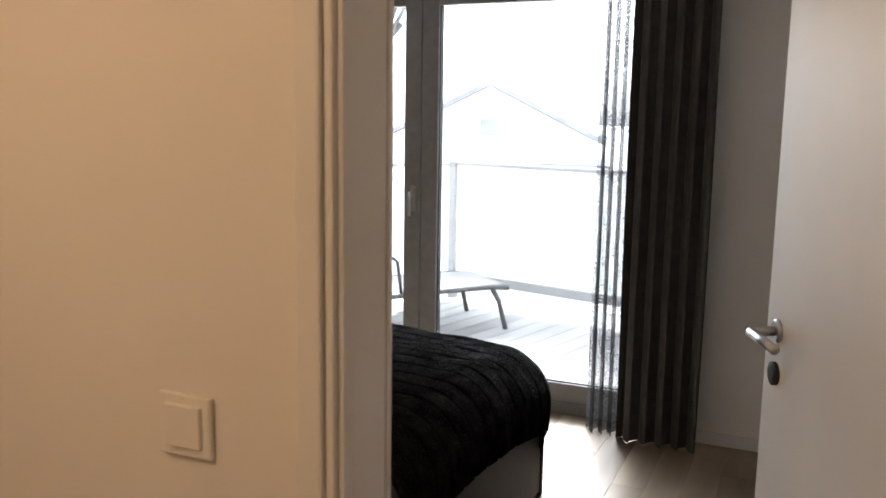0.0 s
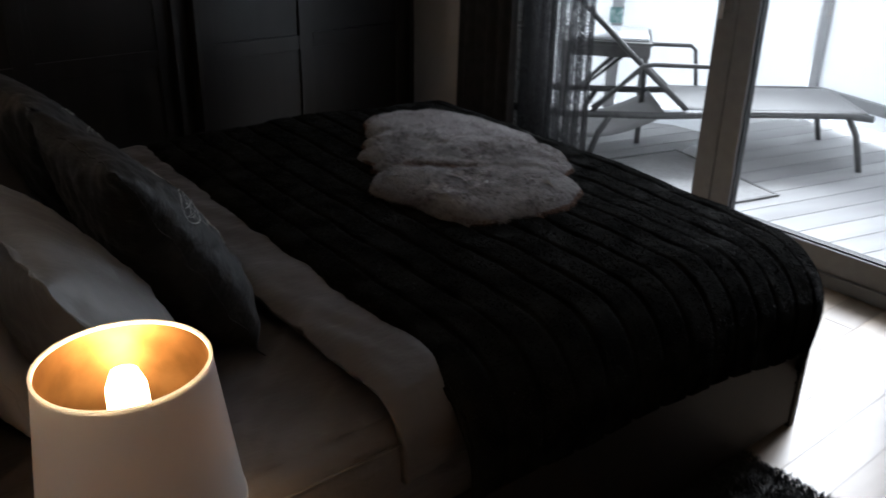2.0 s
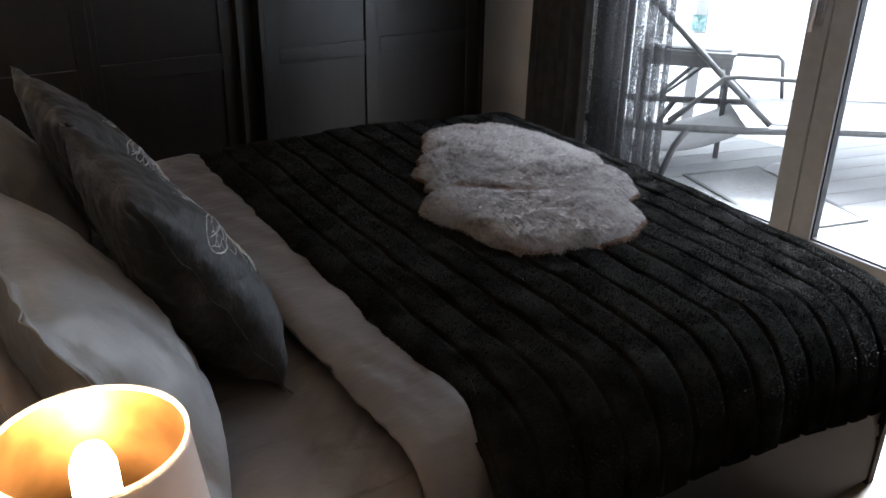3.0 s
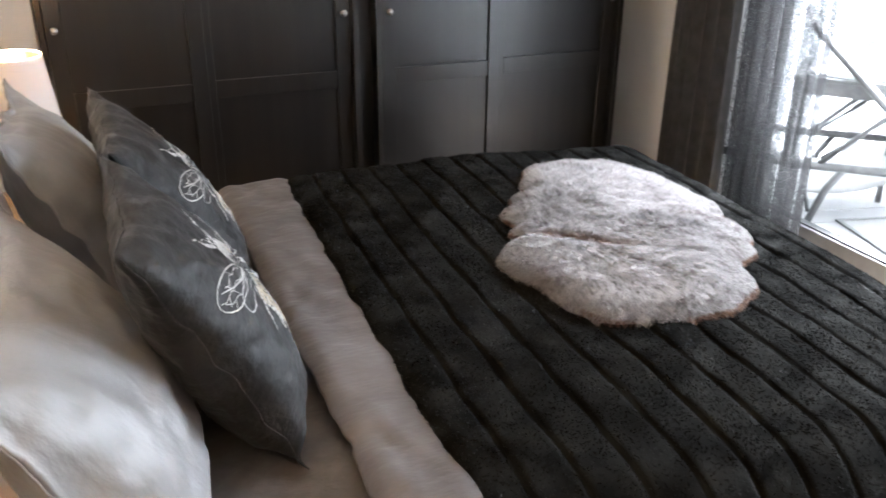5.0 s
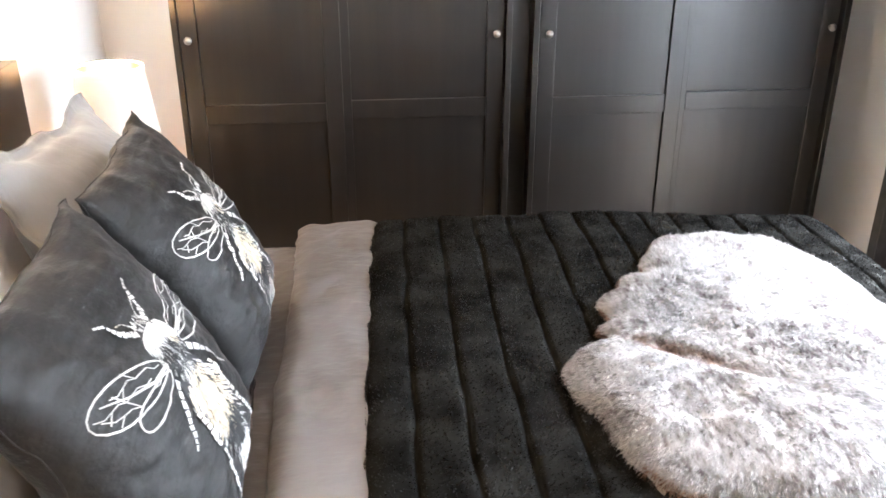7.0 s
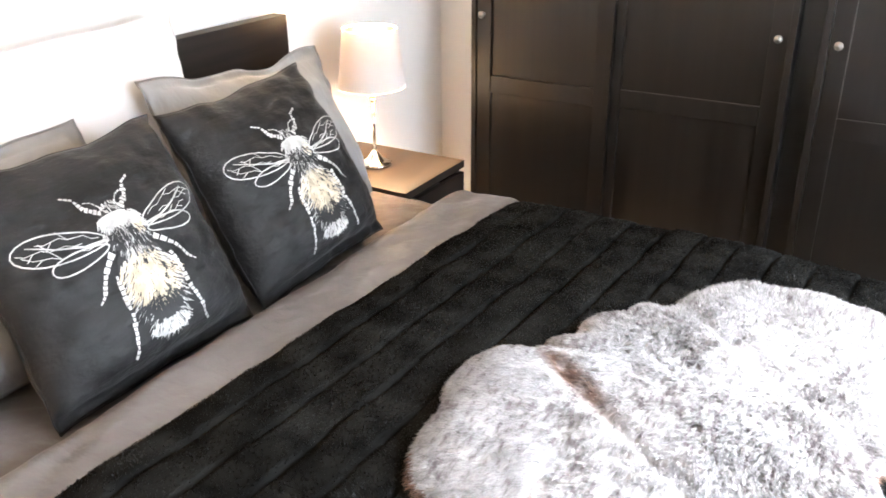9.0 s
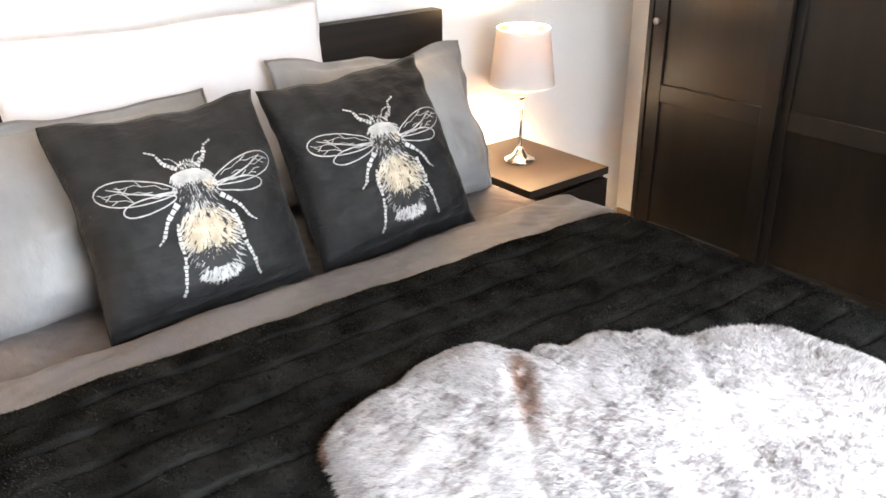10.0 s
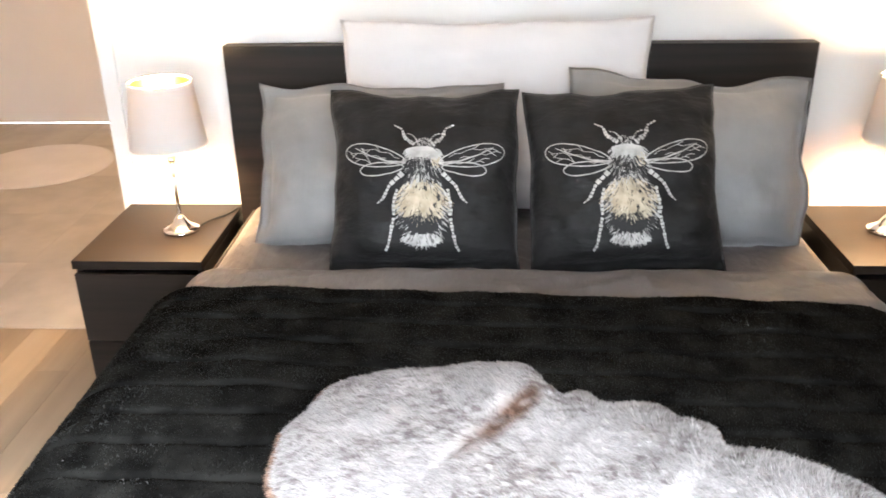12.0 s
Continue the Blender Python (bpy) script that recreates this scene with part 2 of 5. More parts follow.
# ---- building helpers ----
def box(bm, x0, x1, y0, y1, z0, z1, bevel=0.0, seg=2):
    """One box with rounded edges in a bmesh."""
    tmp = bmesh.new()
    bmesh.ops.create_cube(tmp, size=1.0)
    bmesh.ops.scale(tmp, vec=(abs(x1 - x0), abs(y1 - y0), abs(z1 - z0)), verts=tmp.verts)
    bmesh.ops.translate(tmp, vec=((x0 + x1) / 2, (y0 + y1) / 2, (z0 + z1) / 2), verts=tmp.verts)
    if bevel:
        bmesh.ops.bevel(tmp, geom=tmp.edges[:], offset=bevel, segments=seg, profile=0.6, affect='EDGES')
    me = bpy.data.meshes.new("tmp")
    tmp.to_mesh(me)
    tmp.free()
    bm.from_mesh(me)
    bpy.data.meshes.remove(me)
    return bm


def boxes(*rows, bevel=0.0):
    bm = bmesh.new()
    for r in rows:
        box(bm, *r, bevel=bevel)
    return bm


def lathe(profile, n=40, m=None):
    """A turned body from (radius, height) pairs."""
    bm = bmesh.new()
    rings = []
    for r, z in profile:
        rings.append([bm.verts.new((max(r, 1e-4) * math.cos(2 * math.pi * k / n), max(r, 1e-4) * math.sin(2 * math.pi * k / n), z)) for k in range(n)])
    for a, b in zip(rings, rings[1:]):
        for k in range(n):
            bm.faces.new((a[k], a[(k + 1) % n], b[(k + 1) % n], b[k]))
    if m is not None:
        bmesh.ops.transform(bm, matrix=m, verts=bm.verts)
    return bm


def tube(points, r, n=10, bm=None, r1=None):
    """A round bar along points."""
    bm = bm or bmesh.new()
    pts = [Vector(p) for p in points]
    rings = []
    for i, p in enumerate(pts):
        d = (pts[min(i + 1, len(pts) - 1)] - pts[max(i - 1, 0)]).normalized()
        a = d.orthogonal().normalized() if i == 0 else (a - d * a.dot(d)).normalized()
        b = d.cross(a)
        rr = r if r1 is None else r + (r1 - r) * i / max(1, len(pts) - 1)
        rings.append([bm.verts.new(p + rr * (math.cos(2 * math.pi * k / n) * a + math.sin(2 * math.pi * k / n) * b)) for k in range(n)])
    for u, v in zip(rings, rings[1:]):
        for k in range(n):
            bm.faces.new((u[k], u[(k + 1) % n], v[(k + 1) % n], v[k]))
    bm.faces.new(rings[0][::-1])
    bm.faces.new(rings[-1])
    return bm


def part(name, bm, material, parent=None, label="", smooth=False):
    """Links a bmesh as one mesh object, under a thing or part if given."""
    bmesh.ops.recalc_face_normals(bm, faces=bm.faces[:])
    me = bpy.data.meshes.new(name)
    bm.to_mesh(me)
    bm.free()
    me.materials.append(material)
    if smooth:
        for p in me.polygons:
            p.use_smooth = True
    ob = new(name, me)
    if parent is not None:
        ob.parent = parent
    if label:
        tagged(ob, label)
    return ob


def thing(name, m, label, category, group="", kind=""):
    ob = new(name)
    ob.empty_display_size = 0.1
    ob.matrix_world = m
    return tagged(ob, label, category, group, kind)


def setting(name, bm, material, label, category):
    return tagged(part(name, bm, material), label, category, kind="structure")


# ---- room shell ----
X_E, Y_S, H = 3.72, -3.10, 2.50       # east wall, window wall, ceiling height
X_W = -1.30
WIN_X0, WIN_X1, WIN_Z = 0.12, 2.70, 2.24
DOOR_X1, DOOR_X0, DOOR_Z = 0.018, -0.83, 2.05
HALL_X0, HALL_X1, HALL_Y = -2.6, 0.95, 3.0

setting("floor_base", boxes((X_W - 0.2, X_E + 0.2, Y_S - 0.02, 0.06, -0.12, -0.016)), JOINT, "dark underlay beneath the oak plank floor", "floor")
setting("wall_head", boxes((DOOR_X1, X_E + 0.14, 0.0, 0.12, 0, H), (X_W, DOOR_X1, 0.0, 0.12, DOOR_Z, H)), WALL, "smooth white painted wall behind the bed", "wall")
setting("wall_pier", boxes((X_W, DOOR_X0, -0.16, 0.12, 0, DOOR_Z)), WALL, "white painted wall pier beside the doorway", "wall")
setting("wall_east", boxes((X_E, X_E + 0.14, Y_S - 0.3, 0.0, 0, H)), WALL, "white painted side wall behind the wardrobes", "wall")
setting("wall_corner_pier", boxes((3.43, X_E, -0.295, 0.0, 0, H)), WALL, "white painted wall projection beside the wardrobe", "wall")
setting("wall_west", boxes((X_W - 0.14, X_W, Y_S - 0.3, 0.12, 0, H)), WALL, "plain white painted side wall", "wall")
setting("wall_window", boxes((X_W, WIN_X0, Y_S - 0.3, Y_S, 0, H), (WIN_X1, X_E, Y_S - 0.3, Y_S, 0, H), (WIN_X0, WIN_X1, Y_S - 0.3, Y_S, WIN_Z, H)), WALL, "white painted wall round the balcony window", "wall")
setting("ceiling", boxes((X_W - 0.14, X_E + 0.14, Y_S - 0.3, 0.12, H, H + 0.15)), CEIL, "plain white painted bedroom ceiling", "ceiling")
setting("baseboard_head", boxes((DOOR_X1 + 0.075, 3.43, -0.014, -0.001, 0, 0.06), bevel=0.003), GLOSSWHITE, "low white baseboard along the head wall", "baseboard")
setting("baseboard_window", boxes((X_W, WIN_X0 - 0.02, Y_S + 0.001, Y_S + 0.014, 0, 0.06), bevel=0.003), GLOSSWHITE, "low white baseboard below the curtains", "baseboard")
setting("baseboard_east", boxes((3.416, 3.429, -0.295, -0.015, 0, 0.06), bevel=0.003), OAK, "short oak baseboard beside the wardrobe", "baseboard")

# hall behind the doorway
setting("hall_floor", boxes((HALL_X0, HALL_X1, 0.06, HALL_Y, -0.12, -0.012)), JOINT, "grey beige hall floor beyond the doorway", "floor")
setting("hall_wall_far", boxes((HALL_X0, HALL_X1, HALL_Y, HALL_Y + 0.12, 0, H)), WALL, "plain white hall wall", "wall")
setting("hall_wall_east", boxes((HALL_X1, HALL_X1 + 0.12, 0.12, HALL_Y, 0, H)), WALL, "plain white hall side wall", "wall")
setting("hall_wall_west", boxes((HALL_X0 - 0.12, HALL_X0, 0.0, HALL_Y, 0, H)), WALL, "plain white hall end wall", "wall")
setting("hall_wall_south", boxes((HALL_X0, X_W - 0.14, 0.0, 0.12, 0, H)), WALL, "plain white hall wall beside the bedroom", "wall")
setting("hall_ceiling", boxes((HALL_X0, HALL_X1, 0.12, HALL_Y, H, H + 0.15)), CEIL, "plain white hall ceiling", "ceiling")
hl = thing("hall_ceiling_lamp", pose(0.35, 1.3, H), "round warm white ceiling lamp in the hall", "ceiling lamp")
part("canopy", lathe([(0.0, -0.001), (0.09, -0.001), (0.09, -0.03), (0.0, -0.03)], 32), STEEL, hl, smooth=False)
part("diffuser", lathe([(0.15, -0.03), (0.17, -0.05), (0.16, -0.085), (0.1, -0.105), (0.0, -0.11)], 32), OPAL, hl, "glowing opal diffuser", smooth=True)
hall_data = bpy.data.lights.new("hall_lamp_light", 'POINT')
hall_data.energy, hall_data.color, hall_data.shadow_soft_size = HALL_WATT, (1.0, 0.53, 0.24), 0.12
new("hall_lamp_light", hall_data).location = (0.35, 1.3, H - 0.25)

# ---- doorway ----
frame_ob = tagged(new("door_1"), "white lacquered door frame with a casing", "door frame", kind="structure")
part("casing", boxes((DOOR_X1 + 0.001, DOOR_X1 + 0.036, 0.121, 0.135, 0, DOOR_Z + 0.04), bevel=0.004), GLOSSWHITE, frame_ob)
part("casing", boxes((DOOR_X1 - 0.014, DOOR_X1 + 0.04, -0.018, -0.003, 0, DOOR_Z + 0.04), bevel=0.004), GLOSSWHITE, frame_ob)
part("reveal", boxes((DOOR_X1 - 0.012, DOOR_X1 - 0.001, -0.002, 0.128, 0, DOOR_Z), bevel=0.003), GLOSSWHITE, frame_ob)
part("stop_strip", boxes((DOOR_X1 - 0.02, DOOR_X1 - 0.012, 0.098, 0.118, 0, DOOR_Z), bevel=0.003), GLOSSWHITE, frame_ob)
part("head_jamb", boxes((DOOR_X0, DOOR_X1 - 0.023, -0.004, 0.124, DOOR_Z - 0.03, DOOR_Z - 0.001), bevel=0.002), GLOSSWHITE, frame_ob)
part("hinge_jamb", boxes((DOOR_X0 + 0.001, DOOR_X0 + 0.03, -0.17, 0.124, 0, DOOR_Z - 0.031), bevel=0.002), GLOSSWHITE, frame_ob)

HINGE = Vector((-0.79, -0.19, 0))
FREE = Vector((-0.405, -1.06, 0))
LEAF = (FREE - HINGE).length
turn = math.degrees(math.atan2(FREE.y - HINGE.y, FREE.x - HINGE.x))
leaf = thing("room_door", pose(HINGE.x, HINGE.y, 0, 0, 0, turn), "white lacquered flush room door standing open", "door")
# the leaf runs along local x, its room face looks to local +y
part("leaf", boxes((0, LEAF, -0.04, 0.0, 0.008, 2.02), bevel=0.003), GLOSSWHITE, leaf)
hx = LEAF - 0.065
part("rosette", lathe([(0.0, 0.0), (0.026, 0.0), (0.026, 0.006), (0.022, 0.009), (0.0, 0.009)], 28, pose(hx, 0.0, 1.06, -90)), STEEL, leaf, smooth=False)
part("lever", tube([(hx, 0.005, 1.06), (hx, 0.045, 1.06), (hx - 0.003, 0.06, 1.06), (hx - 0.014, 0.066, 1.06), (hx - 0.08, 0.066, 1.06), (hx - 0.15, 0.066, 1.058)], 0.0105, 14), STEEL, leaf, "brushed steel lever handle", smooth=True)
part("lock_rosette", lathe([(0.0, 0.0), (0.026, 0.0), (0.026, 0.008), (0.015, 0.011), (0.0, 0.011)], 28, pose(hx, 0.0, 0.965, -90)), RUBBER, leaf, "dark round lock rosette", smooth=False)
part("lock_plate", boxes((LEAF, LEAF + 0.002, -0.032, -0.008, 0.9, 1.12)), STEEL, leaf)

sw = thing("light_switch", pose(0.225, 0.121, 1.115, 0, 0, 0), "white square rocker light switch on the hall wall", "light switch")
part("frame", boxes((-0.041, 0.041, 0, 0.009, -0.041, 0.041), bevel=0.003), PLASTIC, sw)
part("rocker", boxes((-0.028, 0.028, 0.0085, 0.014, -0.028, 0.028), bevel=0.002), PLASTIC, sw)

# ---- balcony window ----
win = tagged(new("window_1"), "grey framed balcony window with two tall panes", "window", kind="structure")
WY0, WY1 = Y_S - 0.20, Y_S - 0.11
part("window_frame", boxes((WIN_X0, WIN_X0 + 0.07, WY0, WY1, 0, WIN_Z), bevel=0.004), ANTHRACITE, win)
part("window_frame", boxes((WIN_X1 - 0.07, WIN_X1, WY0, WY1, 0, WIN_Z), bevel=0.004), ANTHRACITE, win)
part("window_frame", boxes((WIN_X0 + 0.07, WIN_X1 - 0.07, WY0, WY1, WIN_Z - 0.07, WIN_Z), bevel=0.004), ANTHRACITE, win)
part("threshold", boxes((WIN_X0 + 0.07, WIN_X1 - 0.07, WY0, WY1 + 0.012, -0.01, 0.055), bevel=0.004), ANTHRACITE, win)


def sash(x0, x1, yo, side):
    s = 0.095
    part("sash_stile", boxes((x0, x0 + s, yo - 0.06, yo, 0.056, WIN_Z - 0.071), bevel=0.006), ANTHRACITE, win)
    part("sash_stile", boxes((x1 - s, x1, yo - 0.06, yo, 0.056, WIN_Z - 0.071), bevel=0.006), ANTHRACITE, win)
    part("sash_rail", boxes((x0 + s, x1 - s, yo - 0.06, yo, 0.056, 0.056 + 0.1), bevel=0.006), ANTHRACITE, win)
    part("sash_rail", boxes((x0 + s, x1 - s, yo - 0.06, yo, WIN_Z - 0.16, WIN_Z - 0.071), bevel=0.006), ANTHRACITE, win)
    part("gasket", boxes((x0 + s, x0 + s + 0.006, yo - 0.05, yo - 0.012, 0.157, WIN_Z - 0.161), (x1 - s - 0.006, x1 - s, yo - 0.05, yo - 0.012, 0.157, WIN_Z - 0.161),
                         (x0 + s, x1 - s, yo - 0.05, yo - 0.012, 0.157, 0.163)), RUBBER, win)
    p = part("pane", boxes((x0 + s + 0.006, x1 - s - 0.006, yo - 0.036, yo - 0.028, 0.163, WIN_Z - 0.161)), PANE, win)
    p.visible_shadow = False


sash(WIN_X0 + 0.071, 1.475, WY1 - 0.002, 0)
sash(1.48, WIN_X1 - 0.071, WY1 - 0.002, 1)
part("handle_plate", boxes((1.505, 1.535, WY1 - 0.002, WY1 + 0.008, 1.0, 1.14), bevel=0.004), STEEL, win)
part("window_handle", tube([(1.52, WY1 + 0.006, 1.1), (1.52, WY1 + 0.045, 1.1), (1.52, WY1 + 0.05, 1.09), (1.52, WY1 + 0.05, 0.98)], 0.009, 12), STEEL, win, smooth=True)
part("window_sill", boxes((WIN_X0, WIN_X1, Y_S - 0.34, WY0 - 0.001, -0.03, 0.03), bevel=0.004), ANTHRACITE, win)

# ---- curtains ----
def curtain(name, x0, x1, y, waves, amp, material, label, z0=0.006, z1=2.42, seed=0, taper=0.0):
    bm = bmesh.new()
    nx, nz = waves * 14, 24
    rows = []
    for j in range(nz + 1):
        v = j / nz
        row = []
        for i in range(nx + 1):
            u = i / nx
            ph = 2 * math.pi * waves * u
            wob = 0.35 * noise.noise((u * waves * 0.9, v * 1.4, seed)) + 0.2 * noise.noise((u * waves * 2.3, v * 0.7, seed + 7))
            a = amp * (1.0 + 0.35 * (1 - v)) * (0.8 + 0.9 * abs(noise.noise((u * waves * 0.5, 0.3, seed + 3))))
            mid = (x0 + x1) / 2
            xx = x0 + (x1 - x0) * u + 0.3 * amp * math.sin(2 * ph + 1.2) + 0.02 * wob
            xx = mid + (xx - mid) * (1 + taper * (1 - v))
            row.append(bm.verts.new((xx, y + a * math.sin(ph + 1.4 * wob), z0 + (z1 - z0) * v)))
        rows.append(row)
    for a, b in zip(rows, rows[1:]):
        for i in range(nx):
            bm.faces.new((a[i], a[i + 1], b[i + 1], b[i]))
    th = thing(name, pose(0, 0, 0), label, "curtain", "curtains at the balcony window")
    part("cloth", bm, material, th, smooth=True)
    hem = bmesh.new()
    for i in range(nx):
        p, q = rows_pts(x0, x1, y, waves, amp, seed, taper, i, nx), rows_pts(x0, x1, y, waves, amp, seed, taper, i + 1, nx)
        f = [hem.verts.new((p[0], p[1] + 0.002, z0 - 0.004)), hem.verts.new((q[0], q[1] + 0.002, z0 - 0.004)), hem.verts.new((q[0], q[1] + 0.002, z0 + 0.05)), hem.verts.new((p[0], p[1] + 0.002, z0 + 0.05))]
        hem.faces.new(f)
    bmesh.ops.remove_doubles(hem, verts=hem.verts[:], dist=1e-4)
    part("hem", hem, material, th, smooth=True)
    return th


def rows_pts(x0, x1, y, waves, amp, seed, taper, i, nx):
    u = i / nx
    ph = 2 * math.pi * waves * u
    wob = 0.35 * noise.noise((u * waves * 0.9, 0, seed)) + 0.2 * noise.noise((u * waves * 2.3, 0, seed + 7))
    a = amp * 1.35 * (0.8 + 0.9 * abs(noise.noise((u * waves * 0.5, 0.3, seed + 3))))
    mid = (x0 + x1) / 2
    xx = x0 + (x1 - x0) * u + 0.3 * amp * math.sin(2 * ph + 1.2) + 0.02 * wob
    return mid + (xx - mid) * (1 + taper), y + a * math.sin(ph + 1.4 * wob)


curtain("blackout_curtain", -0.06, 0.31, Y_S + 0.13, 5, 0.03, CURTAIN, "dark grey floor-length curtain drawn to the window's side", seed=2)
curtain("blackout_curtain", 2.50, 2.92, Y_S + 0.13, 5, 0.034, CURTAIN, "dark grey floor-length curtain beside the wardrobe", seed=5)
curtain("sheer_curtain", 0.30, 0.47, Y_S + 0.07, 4, 0.036, SHEER, "grey crinkled sheer curtain gathered at the window's side", seed=11, taper=0.05)
curtain("sheer_curtain", 2.07, 2.53, Y_S + 0.07, 8, 0.032, SHEER, "grey crinkled sheer curtain gathered beside the dark curtain", seed=17, taper=0.05)
rail = thing("curtain_rail", pose(0, 0, 0), "white double curtain rail under the ceiling", "curtain rail")
part("track", boxes((-0.15, 3.1, Y_S + 0.12, Y_S + 0.14, 2.42, 2.45), bevel=0.003), GLOSSWHITE, rail)
part("track", boxes((-0.15, 3.1, Y_S + 0.06, Y_S + 0.08, 2.42, 2.45), bevel=0.003), GLOSSWHITE, rail)
for bx in (0.0, 1.5, 3.0):
    part("bracket", boxes((bx, bx + 0.03, Y_S + 0.05, Y_S + 0.15, 2.451, H)), GLOSSWHITE, rail)

# ---- wardrobes ----
WX = 3.14


def wardrobe(y1, y0, front_left):
    """A unit between y1 (towards the bed head) and y0, with two sliding doors."""
    th = thing("wardrobe", pose(WX, (y0 + y1) / 2, 0), "black-brown wooden wardrobe with two closed sliding doors", "wardrobe", "wardrobes in a row")
    w = (y1 - y0) / 2
    part("side_panel", boxes((-0.005, 0.57, w - 0.022, w, 0.0, 1.97), bevel=0.002), EBONY, th)
    part("side_panel", boxes((-0.005, 0.57, -w, -w + 0.022, 0.0, 1.97), bevel=0.002), EBONY, th)
    part("top_panel", boxes((-0.03, 0.575, -w - 0.02, w + 0.02, 1.971, 2.0), bevel=0.003), EBONYH, th)
    part("plinth", boxes((0.01, 0.03, -w + 0.023, w - 0.023, 0.0, 0.1), bevel=0.002), EBONY, th)
    part("bottom_panel", boxes((0.031, 0.56, -w + 0.023, w - 0.023, 0.08, 0.1)), EBONY, th)
    part("back_panel", boxes((0.561, 0.569, -w + 0.023, w - 0.023, 0.0, 1.97)), EBONY, th)
    part("track", boxes((0.0, 0.07, -w + 0.023, w - 0.023, 1.93, 1.97)), EBONY, th)
    for k, (a, b) in enumerate(((0.02, w - 0.024), (-w + 0.024, 0.02))):
        first = (k == 0) == front_left
        xo = 0.0 if first else 0.03
        if k == 0 and not first:
            a -= 0.03
        if k == 1 and not first:
            b += 0.03
        d = part("door", bmesh.new(), EBONY, th)
        d.location = (xo, 0, 0)
        s = 0.062
        for (ya, yb) in ((a, a + s), (b - s, b)):
            part("stile", boxes((0.0, 0.022, ya, yb, 0.105, 1.925), bevel=0.0025), EBONY, d)
        for (za, zb) in ((0.105, 0.19), (0.70, 0.77), (1.84, 1.925)):
            part("rail", boxes((0.0, 0.022, a + s, b - s, za, zb), bevel=0.0025), EBONY, d)
        for (za, zb) in ((0.19, 0.70), (0.77, 1.84)):
            part("panel", boxes((0.011, 0.018, a + s, b - s, za, zb)), EBONY, d)
        ky = b - 0.031 if k == 0 else a + 0.031
        part("knob", lathe([(0.006, 0.0), (0.006, 0.012), (0.013, 0.018), (0.0145, 0.025), (0.012, 0.03), (0.0, 0.032)], 20, pose(-0.0, ky, 1.01, 0, -90)), KNOB, d, "small dark metal knob", smooth=True)
    return th


wardrobe(-0.315, -1.525, True)
wardrobe(-1.605, -2.82, True)
fill = thing("filler_strip", pose(WX + 0.06, -1.565, 0), "black-brown wooden filler strip between the wardrobes", "filler strip")
part("strip", boxes((0, 0.02, -0.038, 0.038, 0.1, 1.96), bevel=0.002), EBONY, fill)
part("foot_block", boxes((0.002, 0.022, -0.038, 0.038, 0, 0.099), bevel=0.002), EBONY, fill)

# ---- nightstands and lamps ----
def nightstand(x, y):
    th = thing("nightstand", pose(x, y, 0), "black-brown wooden nightstand with two drawers", "nightstand", "nightstands beside the bed")
    part("top", boxes((-0.2, 0.2, -0.24, 0.24, 0.522, 0.55), bevel=0.002), EBONYH, th)
    part("side", boxes((-0.198, -0.178, -0.22, 0.235, 0.0, 0.521), bevel=0.002), EBONY, th)
    part("side", boxes((0.178, 0.198, -0.22, 0.235, 0.0, 0.521), bevel=0.002), EBONY, th)
    part("back", boxes((-0.177, 0.177, 0.225, 0.233, 0.02, 0.521)), EBONY, th)
    part("plinth", boxes((-0.177, 0.177, -0.2, -0.185, 0.0, 0.03)), EBONY, th)
    for z0, z1 in ((0.034, 0.268), (0.274, 0.505)):
        d = part("drawer", boxes((-0.198, 0.198, -0.24, -0.222, z0, z1), bevel=0.002), EBONYH, th)
        part("drawer_box", boxes((-0.17, 0.17, -0.221, 0.2, z0 + 0.02, z1 - 0.05)), EBONY, d)
    return th


NS_L, NS_R = (0.232, -0.262), (2.545, -0.262)
nightstand(*NS_L)
nightstand(*NS_R)


